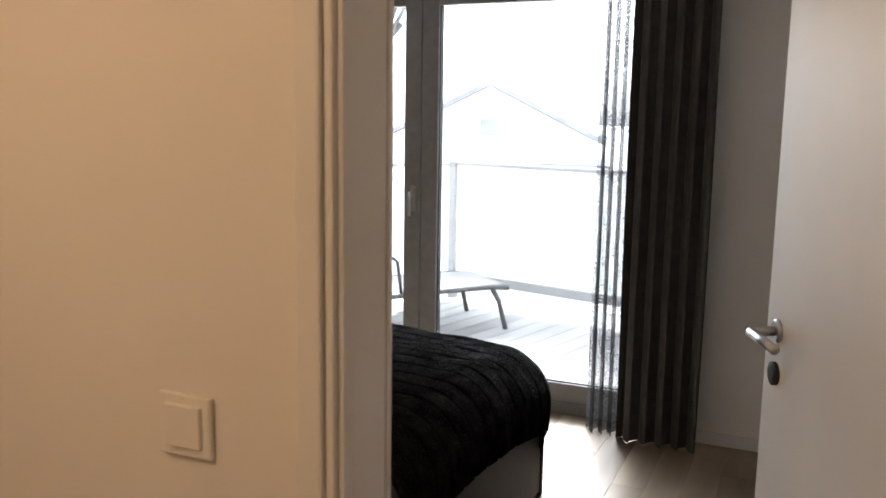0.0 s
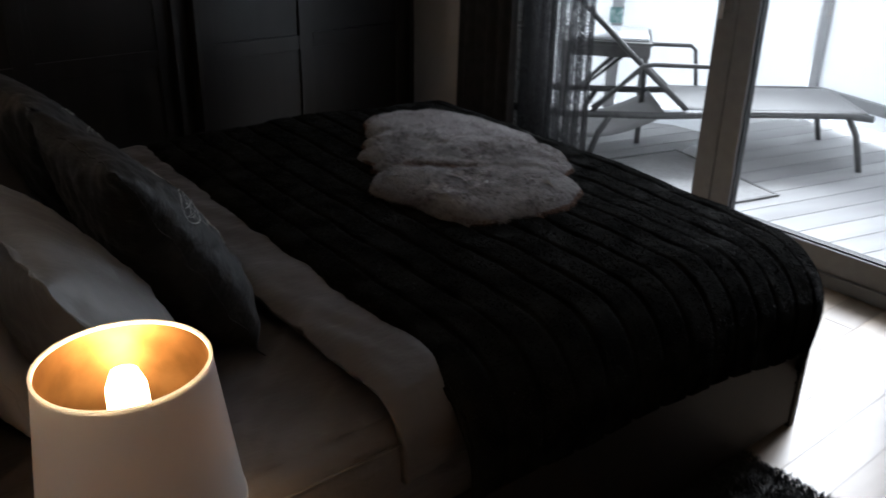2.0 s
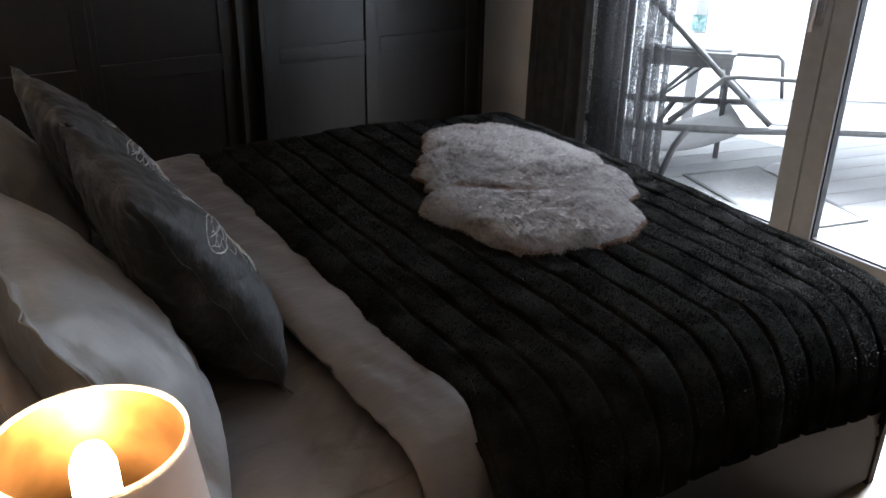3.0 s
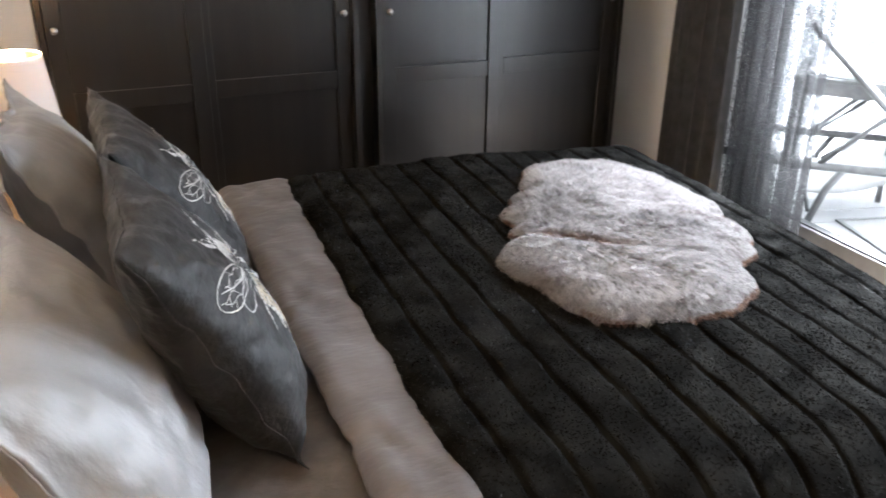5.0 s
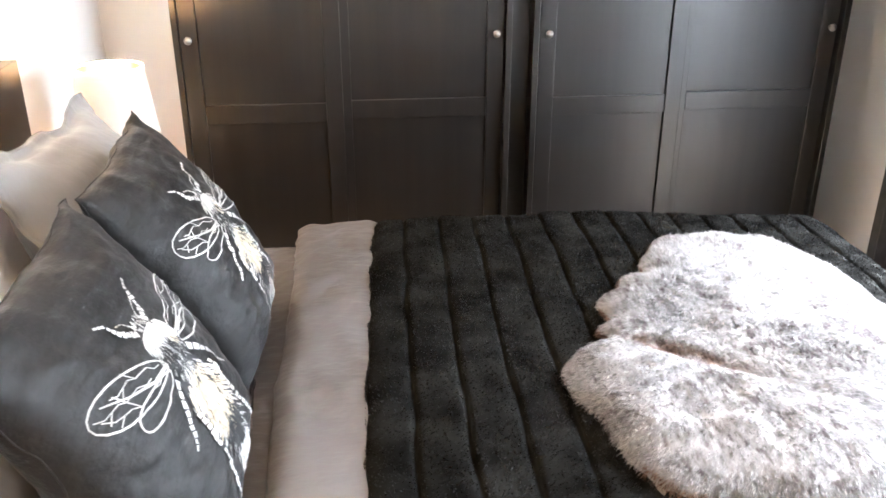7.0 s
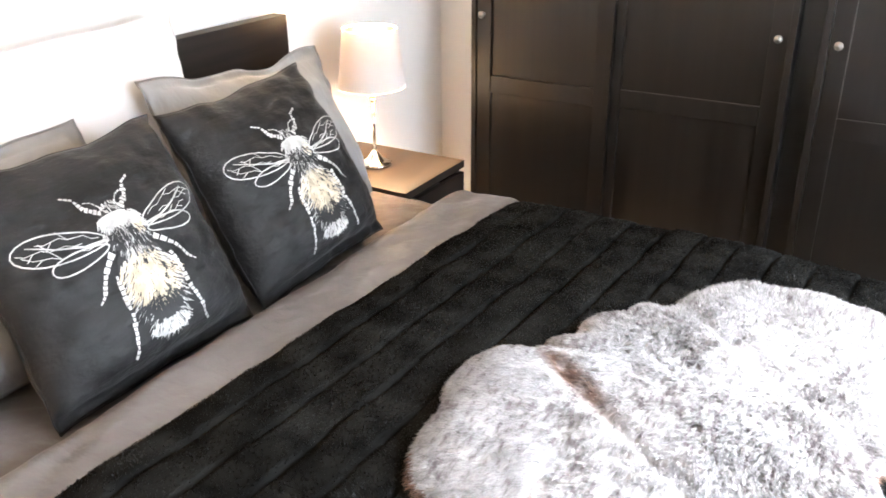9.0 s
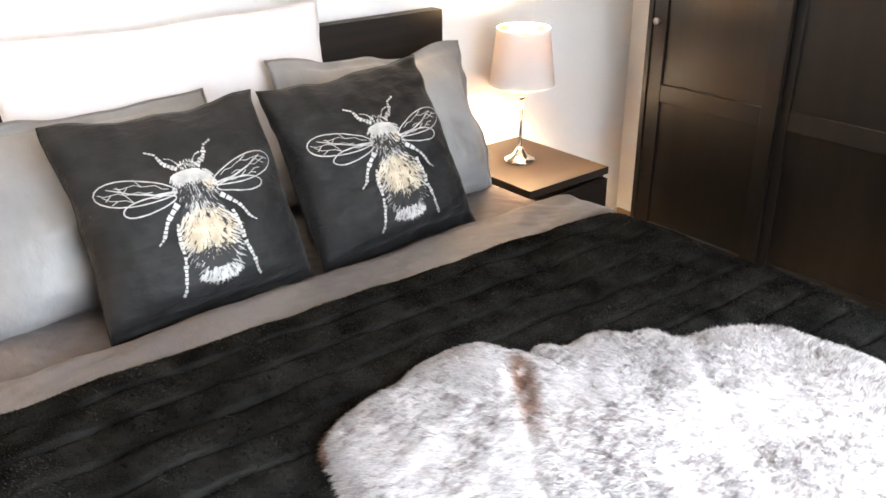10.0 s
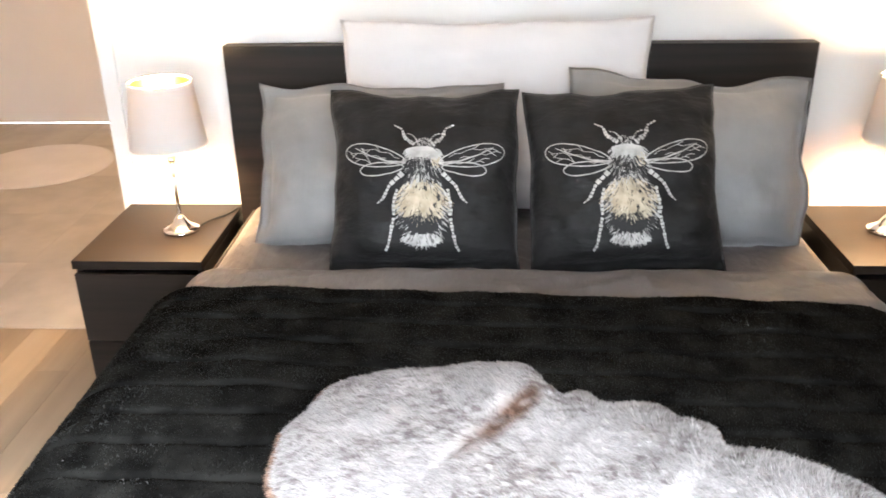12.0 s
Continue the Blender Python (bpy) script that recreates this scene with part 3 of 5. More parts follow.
def table_lamp(x, y, z, tilt):
    th = thing("table_lamp", pose(x, y, z, 0, 0, tilt), "chrome table lamp with a lit white tapered shade", "table lamp", "lamps on the nightstands")
    part("base", lathe([(0.0, 0.001), (0.056, 0.001), (0.058, 0.006), (0.056, 0.012), (0.042, 0.017), (0.027, 0.028), (0.016, 0.045), (0.009, 0.055), (0.0, 0.056)], 40), CHROME, th, smooth=True)
    part("stem", lathe([(0.0, 0.05), (0.006, 0.05), (0.0058, 0.235), (0.0, 0.235)], 20), CHROME, th, smooth=True)
    part("stem_ring", lathe([(0.0, 0.235), (0.011, 0.236), (0.012, 0.242), (0.011, 0.248), (0.0, 0.249)], 24), CHROME, th, smooth=True)
    part("lamp_holder", lathe([(0.0, 0.25), (0.014, 0.25), (0.016, 0.26), (0.016, 0.345), (0.0, 0.345)], 24), GLOSSWHITE, th, smooth=True)
    part("bulb", lathe([(0.0, 0.346), (0.013, 0.347), (0.016, 0.37), (0.021, 0.395), (0.023, 0.43), (0.022, 0.46), (0.015, 0.478), (0.0, 0.482)], 24), BULB, th, "glowing warm bulb", smooth=True).visible_shadow = False
    r0, r1, z0, z1 = 0.118, 0.094, 0.29, 0.49
    sh = part("shade", lathe([(r0, z0), (r1, z1)], 64), SHADE, th, "white cloth shade", smooth=True)
    part("lining", lathe([(r0 - 0.002, z0 + 0.002), (r1 - 0.002, z1 - 0.002)], 64), SHADEIN, sh, "warm gold lining", smooth=True)
    part("rim", lathe([(r1 - 0.003, z1 - 0.003), (r1 + 0.001, z1 - 0.003), (r1 + 0.001, z1 + 0.001), (r1 - 0.003, z1 + 0.001), (r1 - 0.003, z1 - 0.003)], 64), SHADE, sh)
    part("rim", lathe([(r0 - 0.003, z0 - 0.001), (r0 + 0.001, z0 - 0.001), (r0 + 0.001, z0 + 0.004), (r0 - 0.003, z0 + 0.004), (r0 - 0.003, z0 - 0.001)], 64), SHADE, sh)
    car = bmesh.new()
    for k in range(3):
        a = 2 * math.pi * k / 3 + 0.5
        tube([(0.014 * math.cos(a), 0.014 * math.sin(a), 0.30), (0.05 * math.cos(a), 0.05 * math.sin(a), 0.305), ((r0 - 0.006) * math.cos(a), (r0 - 0.006) * math.sin(a), 0.31)], 0.0016, 6, car)
    part("carrier", car, CHROME, th, smooth=True)
    ld = bpy.data.lights.new("table_lamp_light", 'POINT')
    ld.energy, ld.color, ld.shadow_soft_size = LAMP_WATT, (1.0, 0.62, 0.30), 0.028
    new("table_lamp_light", ld).location = (x, y, z + 0.425)
    return th


table_lamp(0.295, -0.262, 0.55, 10)
table_lamp(2.54, -0.245, 0.55, 60)

# ---- bed ----
BX0, BX1, BY1 = 0.445, 2.305, -2.235
bed = thing("double_bed", pose(0, 0, 0), "black-brown wooden double bed made up with grey linen", "bed")
part("headboard", boxes((BX0, BX1, -0.085, -0.03, 0.0, 1.11), bevel=0.003), EBONYH, bed)
part("side_rail", boxes((BX0 + 0.01, BX0 + 0.05, BY1 + 0.03, -0.086, 0.02, 0.38), bevel=0.003), EBONYH, bed)
part("side_rail", boxes((BX1 - 0.05, BX1 - 0.01, BY1 + 0.03, -0.086, 0.02, 0.38), bevel=0.003), EBONYH, bed)
part("footboard", boxes((BX0 + 0.005, BX1 - 0.005, BY1, BY1 + 0.029, 0.0, 0.385), bevel=0.003), EBONYH, bed)
part("slat_base", boxes((BX0 + 0.051, BX1 - 0.051, BY1 + 0.03, -0.086, 0.22, 0.3)), EBONY, bed)


def sheetlike(name, fn, nu, nv, material, parent=None, label="", category="", thick=0.0, both=True):
    """A mesh over a unit grid by fn(u, v)."""
    vs = [fn(i / nu, j / nv) for j in range(nv + 1) for i in range(nu + 1)]
    fs = [(j * (nu + 1) + i, j * (nu + 1) + i + 1, (j + 1) * (nu + 1) + i + 1, (j + 1) * (nu + 1) + i) for j in range(nv) for i in range(nu)]
    me = bpy.data.meshes.new(name)
    me.from_pydata([tuple(p) for p in vs], [], fs)
    me.materials.append(material)
    for p in me.polygons:
        p.use_smooth = True
    ob = new(name, me)
    if parent is not None:
        ob.parent = parent
    if thick:
        so = ob.modifiers.new("thickness", 'SOLIDIFY')
        so.thickness, so.offset = thick, -1
    if label:
        tagged(ob, label, category)
    return ob


def mattress_fn():
    bm = box(bmesh.new(), BX0 + 0.055, BX1 - 0.055, BY1 + 0.06, -0.09, 0.301, 0.60, 0.075, 6)
    for co, no in (((0, -1.6, 0), (0, 1, 0)), ((0, -1.9, 0), (0, 1, 0)), ((1.4, 0, 0), (1, 0, 0)), ((0.9, 0, 0), (1, 0, 0))):
        bmesh.ops.bisect_plane(bm, geom=bm.verts[:] + bm.edges[:] + bm.faces[:], plane_co=co, plane_no=no)
    for v in bm.verts:
        if v.co.z > 0.45:
            v.co.z -= 0.19 * max(0.0, min(1.0, (1.5 - v.co.x) / 0.9)) * max(0.0, min(1.0, (-1.6 - v.co.y) / 0.5))
    return bm


mattress = thing("mattress", pose(0, 0, 0), "thick mattress in a grey satin fitted sheet", "mattress")
part("fitted_sheet", mattress_fn(), SHEET, mattress, smooth=True)
sheetlike("top_sheet", lambda u, v: (BX0 + 0.10 + (BX1 - BX0 - 0.20) * u, -0.14 - 0.76 * v,
                                     0.6055 + 0.0035 * noise.noise((u * 30 + v * 9, v * 7 - u * 6, 1)) + 0.003 * noise.noise((u * 55 - v * 20, v * 16, 2)) - 0.006 * (max(abs(2 * u - 1), 0.9) - 0.9) * 10),
          260, 90, SHEET, mattress)
for zz, yy in ((0.335, BY1 + 0.1), (0.565, -1.2)):
    part("piping", tube([(BX0 + 0.054, yy, zz), (BX0 + 0.054, -0.12, zz)], 0.003, 6), SHEET, mattress, smooth=True)


def drape(u, v, y_top, y_foot, x0, x1, zt, r, drop, seed, wr, wave, crease):
    """A cover laid over the bed: u runs across, v from the head side to the foot; it hangs down past both sides."""
    wx = x1 - x0
    arc = r * math.pi / 2
    s = u * (2 * drop + 2 * arc + wx - 2 * r)
    sl, sr = drop + arc - s, s - (drop + arc + wx - 2 * r)
    past = max(sl, sr, 0.0)
    out, dz = (r * math.sin(past / r), r * (1 - math.cos(past / r))) if past < arc else (r, r + past - arc)
    x = x0 + r - out if sl > 0 else x1 - r + out if sr > 0 else x0 + r + (s - drop - arc)
    q = v * (y_top - y_foot)
    y = y_top - q + wave * max(0.0, 1 - q / 0.25) * (noise.noise((x * 1.9, seed, 4)) + 0.5 * noise.noise((x * 5.3, seed, 6)))
    z = zt - dz - 0.05 * max(0.0, min(1.0, (q - 0.17) / 0.15))
    flare = 0.014 * max(0.0, min(1.0, dz / 0.1)) * (0.4 + noise.noise((q * 4.2, seed, 1)))
    x += -flare if sl > 0 else flare if sr > 0 else 0.0
    z += wr * noise.noise((x * 3.1, q * 2.6, seed)) + 0.5 * wr * noise.noise((x * 9, q * 8, seed + 4))
    if q < 0.3:
        z += crease * (0.4 - abs(noise.noise((x * 5 + q * 11, q * 5 - x * 1.5, seed + 6)))) + 0.5 * crease * (0.4 - abs(noise.noise((x * 13 - q * 14, q * 9, seed + 7))))
    if q < 0.03:
        z -= 0.012 * (1 - q / 0.03) ** 2
    return x, y, z


duvet = sheetlike("duvet", lambda u, v: drape(u, v, -0.788, -1.50, BX0 + 0.07, BX1 - 0.07, 0.640, 0.07, 0.08, 3, 0.010, 0.012, 0.011), 260, 200, SHEET, None, "grey satin duvet with a folded edge on the bed", "duvet", thick=0.03)
part("seam", tube([(0.56 + 0.05 * k, -0.790, 0.634 + 0.003 * math.sin(k * 1.3)) for k in range(33)], 0.003, 6), SHEET, duvet, smooth=True)


def bed_sag(x, y):
    """How far the bedding sinks towards the foot and the corner beside the door."""
    f = max(0.0, min(1.0, (-1.55 - y) / 0.75))
    f = f * f * (3 - 2 * f)
    near = max(0.0, min(1.0, (1.25 - x) / 0.75))
    return f * (0.036 + 0.045 * near * near)


TX0, TX1, TY1, TY0, TR = 0.395, 2.325, -0.93, -2.335, 0.2     # reach of the throw and the roundness of its fall
TZ = 0.690
RIB = 0.093


def rib_edge(x, q):
    """0 on the crown of a rib, 1 in the groove between two."""
    ph = (q / RIB + 0.10 * noise.noise((x * 2.2, q * 0.8, 10)) + 0.05 * noise.noise((x * 7, q * 3, 11))) % 1.0
    return abs(2 * ph - 1)


def blanket_fn(u, v):
    """The throw: u across, v from the head side to the foot; it rounds over both sides and the foot and hangs lower at the corners."""
    arc = TR * math.pi / 2
    flat = TX1 - TX0 - 2 * TR
    drop_l, drop_r, drop_f = 0.04 + 0.09 * v, 0.13, 0.16
    s = u * (drop_l + drop_r + 2 * arc + flat) - drop_l - arc
    run = TY1 - TY0 - TR
    q = v * (run + arc + drop_f)
    ox = s if s < 0 else max(0.0, s - flat)
    oy = max(0.0, q - run)
    d = math.hypot(ox, oy)
    x, y, z = TX0 + TR + max(0.0, min(flat, s)), TY1 - min(q, run), TZ
    if d > 0:
        if d < arc:
            out, down = TR * math.sin(d / TR), TR * (1 - math.cos(d / TR))
        else:
            out, down = TR, TR + d - arc
        hang = max(0.0, min(1.0, (down - 0.08) / 0.15))
        fold = hang * (0.022 * noise.noise((q * 3.4, s * 3.4, 8)) + 0.010 * math.sin(9 * (q - s)) * min(1.0, abs(ox) * oy * 30))
        nx, ny = ox / d, -oy / d
        x += nx * (out + fold)
        y += ny * (out + fold)
        z -= down
    else:
        nx = ny = 0.0
    tilt = max(0.0, 1 - d / arc)
    y -= 0.044 * (x - 1.4)
    z -= bed_sag(x, y)
    lead = max(0.0, 1 - q / 0.25)
    y += 0.012 * lead * (noise.noise((x * 1.9, 8, 4)) + 0.6 * noise.noise((x * 6.3, 8, 6)))
    if q < 0.05:
        z -= 0.020 * (1 - q / 0.05) ** 2
    z += 0.008 * noise.noise((x * 3.1, q * 2.6, 8)) + 0.004 * noise.noise((x * 9, q * 8, 12))
    g = rib_edge(x, q)
    puff = 0.8 + 0.4 * noise.noise((x * 7, math.floor(q / RIB), 3))
    bulge = 0.019 * ((1 - g ** 11) * puff - 1)
    z += bulge * tilt
    x += nx * bulge * (1 - tilt)
    y += ny * bulge * (1 - tilt)
    return x, y, z


blanket = sheetlike("throw_blanket", blanket_fn, 170, 330, FURBLACK, None, "black ribbed faux-fur throw spread over the bed", "blanket", thick=-0.018)


# ---- pillows ----
def pillow_surface(w, h, t, seed, flange=0.0, slump=0.0, wr=0.006, pinch=0.05, wob=0.02, low=0.26, lip=0.0):
    """front(u, v, side): a stuffed pillow standing in its local x-z plane, front towards -y."""
    def fn(u, v, side):
        inner_u, inner_v = u, v
        if flange:
            inner_u = max(-1, min(1, u * (1 + 2 * flange / w)))
            inner_v = max(-1, min(1, v * (1 + 2 * flange / h)))
        if lip and inner_v < 0:
            inner_v = max(-1.0, inner_v / (1 - lip))
        wv = inner_v + low * (1 - inner_v * inner_v)
        p = max(0.0, (1 - abs(inner_u) ** 2.8)) ** 0.55 * max(0.0, (1 - abs(wv) ** (2.4 if wv > 0 else 3.4))) ** 0.55
        x = w / 2 * u * (1 - pinch * (1 - v * v) * abs(u) ** 3)
        z = h / 2 * v * (1 - pinch * (1 - u * u) * abs(v) ** 3)
        x += wob * noise.noise((v * 1.8, seed, 1)) * abs(u) ** 4
        z += wob * (noise.noise((u * 1.8, seed, 2)) * 1.4 - 0.25 * (1 - u * u)) * abs(v) ** 4 * (1.0 if v > 0 else 0.4)
        wrn = wr * noise.noise((u * 3.2, v * 3.2, seed)) + 0.6 * wr * noise.noise((u * 7 + 3 * v, v * 7 - 2 * u, seed + 5)) + 0.35 * wr * noise.noise((u * 15 + 6 * v, v * 12, seed + 8))
        edge_wr = 0.012 * (1 - p) * noise.noise((u * 5, v * 5, seed + 9))
        rim = 0.0 if max(abs(u), abs(v)) > 0.9999 else 0.0018
        y = side * (t / 2 * p + wrn * p + rim) + 0.5 * wrn * (1 - p) + edge_wr
        y += slump * (v * v - 0.3)
        return Vector((x, y, z))
    return fn


def pillow(name, w, h, t, m, material, label, seed, flange=0.0, slump=0.0, n=52, wr=0.010, pinch=0.05, category="pillow", group="", lip=0.0):
    fn = pillow_surface(w, h, t, seed, flange, slump, wr, pinch, 0.03 if flange else 0.012, lip=lip)
    th = thing(name, m, label, category, group)
    bm = bmesh.new()
    for side in (-1, 1):
        g = [[bm.verts.new(fn(2 * i / n - 1, 2 * j / n - 1, side)) for i in range(n + 1)] for j in range(n + 1)]
        for j in range(n):
            for i in range(n):
                f = (g[j][i], g[j][i + 1], g[j + 1][i + 1], g[j + 1][i])
                bm.faces.new(f if side < 0 else f[::-1])
    bmesh.ops.remove_doubles(bm, verts=bm.verts[:], dist=2e-4)
    part("cover", bm, material, th, smooth=True)
    pts = []
    for k in range(4 * n):
        e, f = divmod(k, n)
        a = 2 * f / n - 1
        uv = ((a, -1), (1, a), (-a, 1), (-1, -a))[e]
        pts.append((fn(*uv, -1) + fn(*uv, 1)) / 2)
    part("seam", tube(pts + pts[:1], 0.0014, 6), material, th, smooth=True)
    return th, fn


pillow("large_pillow", 0.96, 0.60, 0.15, pose(1.31, -0.185, 0.905, -14), PILLOWWHITE, "large white cotton pillow leaning on the headboard", 21)
pillow("grey_pillow", 0.74, 0.53, 0.22, pose(0.968, -0.375, 0.800, -29, 0, 0), PILLOWGREY, "grey satin pillow with a flat flange leaning upright", 31, flange=0.035, group="grey pillows")
pillow("grey_pillow", 0.71, 0.53, 0.22, pose(1.868, -0.375, 0.820, -28, 3, 0), PILLOWGREY, "grey satin pillow with a flat flange leaning upright", 37, flange=0.035, group="grey pillows")


def cushion(x, y, z, rx, ry, rz, seed):
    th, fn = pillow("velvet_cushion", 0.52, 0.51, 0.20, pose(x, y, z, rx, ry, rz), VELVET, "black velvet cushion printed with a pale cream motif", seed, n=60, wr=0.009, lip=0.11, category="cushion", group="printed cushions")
    return th, fn


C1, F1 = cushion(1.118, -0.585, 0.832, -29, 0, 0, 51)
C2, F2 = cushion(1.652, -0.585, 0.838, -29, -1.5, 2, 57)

# ---- balcony and outdoors ----
RA = radians(-14.5)                      # the deck lies askew to the room
CORNER = Vector((2.2, -5.37, 0))         # corner post of the railing
DECK_Z = 0.05
deckm = Matrix.Translation((CORNER.x, CORNER.y, 0)) @ Matrix.Rotation(RA, 4, 'Z')

terr = setting("balcony_slab", boxes((-2.5, 4.6, -5.62, Y_S - 0.345, -0.35, DECK_Z - 0.05)), FRAMEGREY, "grey concrete balcony slab under the boards", "balcony")
setting("ground", boxes((-600, 600, -600, 600, -3.4, -3.2)), SNOW, "snow-covered ground reaching to the horizon", "ground")
setting("facade_below", boxes((-3, 5, -5.4, 3.2, -3.19, -0.351)), RENDERWALL, "pale rendered wall under the balcony", "wall")

rail_ob = thing("balcony_railing", deckm, "grey metal balcony railing with frosted glass panels", "railing")
part("corner_post", boxes((-0.03, 0.03, -0.03, 0.03, DECK_Z, 1.16), bevel=0.004), RAILGREY, rail_ob)
part("post", boxes((-2.03, -1.97, -0.03, 0.03, DECK_Z, 1.16), bevel=0.004), RAILGREY, rail_ob)
part("post", boxes((-4.03, -3.97, -0.03, 0.03, DECK_Z, 1.16), bevel=0.004), RAILGREY, rail_ob)
part("top_rail", boxes((-4.0, -0.031, -0.025, 0.025, 1.13, 1.16), bevel=0.005), RAILGREY, rail_ob)
part("bottom_rail", boxes((-4.0, -0.031, -0.03, 0.03, 0.2, 0.27), bevel=0.005), RAILGREY, rail_ob)
for k in range(2):
    part("glass_panel", boxes((-1.965 - 2 * k, -0.035 - 2 * k, -0.006, 0.006, 0.271, 1.129)), FROST, rail_ob, "frosted glass panel")
side = thing("side_screen", Matrix.Translation((CORNER.x, CORNER.y, 0)) @ Matrix.Rotation(radians(48), 4, 'Z'), "frosted glass side screen with grey posts", "screen")
part("post", boxes((1.28, 1.35, -0.03, 0.03, DECK_Z, 1.17), bevel=0.004), RAILGREY, side)
part("post", boxes((2.6, 2.67, -0.03, 0.03, DECK_Z, 1.17), bevel=0.004), RAILGREY, side)
part("top_rail", boxes((0.05, 1.279, -0.015, 0.015, 1.125, 1.145), bevel=0.003), RAILGREY, side)
part("glass_panel", boxes((0.06, 1.27, -0.006, 0.006, 0.1, 1.124)), FROST, side, "frosted glass panel")
part("glass_panel", boxes((1.36, 2.59, -0.006, 0.006, 0.1, 1.14)), FROST, side, "frosted glass panel")


def snow_patch(x, y, z, rx, ry, h, seed, label):
    bm = bmesh.new()
    n, m = 28, 10
    rings = [[bm.verts.new((0, 0, h))]]
    for j in range(1, m + 1):
        q = j / m
        row = []
        for k in range(n):
            a = 2 * math.pi * k / n
            e = 1 + 0.35 * noise.noise((math.cos(a) * 1.6, math.sin(a) * 1.6, seed))
            bump = 1 + 0.4 * noise.noise((q * 3 * math.cos(a), q * 3 * math.sin(a), seed + 5))
            row.append(bm.verts.new((rx * q * e * math.cos(a), ry * q * e * math.sin(a), max(0.0, h * (1 - q ** 2.2) * bump))))
        rings.append(row)
    for k in range(n):
        bm.faces.new((rings[0][0], rings[1][k], rings[1][(k + 1) % n]))
    for a, b in zip(rings[1:], rings[2:]):
        for k in range(n):
            bm.faces.new((a[k], b[k], b[(k + 1) % n], a[(k + 1) % n]))
    ob = part("snow_patch", bm, SNOW, smooth=True)
    ob.location = (x, y, z)
    return tagged(ob, label, "snow")


snow_patch(2.8, -4.75, DECK_Z + 0.003, 0.5, 0.35, 0.035, 3, "patch of snow lying on the deck under the lounger")
snow_patch(2.12, -4.12, DECK_Z + 0.003, 0.14, 0.10, 0.06, 8, "small lump of melting snow on the deck")

mt = thing("outdoor_mat", Matrix.Translation((1.95, -3.74, DECK_Z + 0.001)) @ Matrix.Rotation(RA, 4, 'Z'), "flat grey outdoor mat lying on the deck", "mat")
part("pad", boxes((-0.38, 0.38, -0.22, 0.22, 0, 0.008), bevel=0.003), MESHGREY, mt)
part("border", boxes((-0.4, 0.4, -0.24, -0.221, 0, 0.01), (-0.4, 0.4, 0.221, 0.24, 0, 0.01), (-0.4, -0.381, -0.22, 0.22, 0, 0.01), (0.381, 0.4, -0.22, 0.22, 0, 0.01)), FRAMEGREY, mt)

# sun lounger
lm = Matrix.Translation((1.665, -4.78, DECK_Z)) @ Matrix.Rotation(radians(48.9), 4, 'Z')
lng = thing("sun_lounger", lm, "taupe metal sun lounger with grey sling and raised backrest", "sun lounger")
LZ = 0.30
for w in (-0.29, 0.29):
    part("side_rail", tube([(0.0, w, LZ - 0.01), (0.15, w, LZ + 0.005), (0.6, w, LZ), (1.1, w, LZ - 0.02), (1.6, w, LZ - 0.02), (1.98, w, LZ + 0.02)], 0.019, 10), FRAMEGREY, lng, smooth=True)
    part("leg", tube([(0.13, w, LZ), (0.07, w, LZ - 0.1), (0.02, w * 1.04, 0.0)], 0.017, 10), FRAMEGREY, lng, smooth=True)
    part("leg", tube([(1.38, w, LZ - 0.02), (1.44, w, LZ - 0.12), (1.5, w * 1.04, 0.0)], 0.017, 10), FRAMEGREY, lng, smooth=True)
    part("armrest", tube([(0.80, w, LZ), (0.83, w, LZ + 0.22), (0.86, w, LZ + 0.245), (1.18, w, LZ + 0.25), (1.24, w, LZ + 0.24), (1.30, w, LZ + 0.18), (1.5, w, LZ - 0.02)], 0.012, 10), FRAMEGREY, lng, smooth=True)
    part("backrest_rail", tube([(0.98, w * 0.92, LZ + 0.01), (1.25, w * 0.92, LZ + 0.25), (1.62, w * 0.92, LZ + 0.60)], 0.015, 10), FRAMEGREY, lng, smooth=True)
    part("support", tube([(1.22, w * 0.8, LZ + 0.22), (1.48, w * 0.8, LZ - 0.0)], 0.009, 8), FRAMEGREY, lng, smooth=True)
part("cross_bar", tube([(0.02, -0.28, LZ - 0.005), (0.02, 0.28, LZ - 0.005)], 0.014, 10), FRAMEGREY, lng, smooth=True)
part("cross_bar", tube([(1.96, -0.28, LZ + 0.02), (1.96, 0.28, LZ + 0.02)], 0.014, 10), FRAMEGREY, lng, smooth=True)
part("cross_bar", tube([(1.5, -0.28, 0.06), (1.5, 0.28, 0.06)], 0.009, 10), FRAMEGREY, lng, smooth=True)
sheetlike("seat_sling", lambda u, v: (0.02 + 0.97 * u, -0.275 + 0.55 * v, LZ + 0.016 - 0.012 * math.sin(math.pi * v) * math.sin(math.pi * u)), 24, 8, MESHGREY, lng, thick=0.004)
sheetlike("back_sling", lambda u, v: (1.0 + 0.61 * u, -0.255 + 0.51 * v, LZ + 0.03 + 0.585 * u - 0.014 * math.sin(math.pi * v)), 16, 8, MESHGREY, lng, thick=0.004)
sheetlike("under_sling", lambda u, v: (1.08 + 0.8 * u, -0.27 + 0.54 * v, LZ - 0.02 - 0.13 * math.sin(math.pi * u)), 20, 6, MESHGREY, lng, thick=0.004)

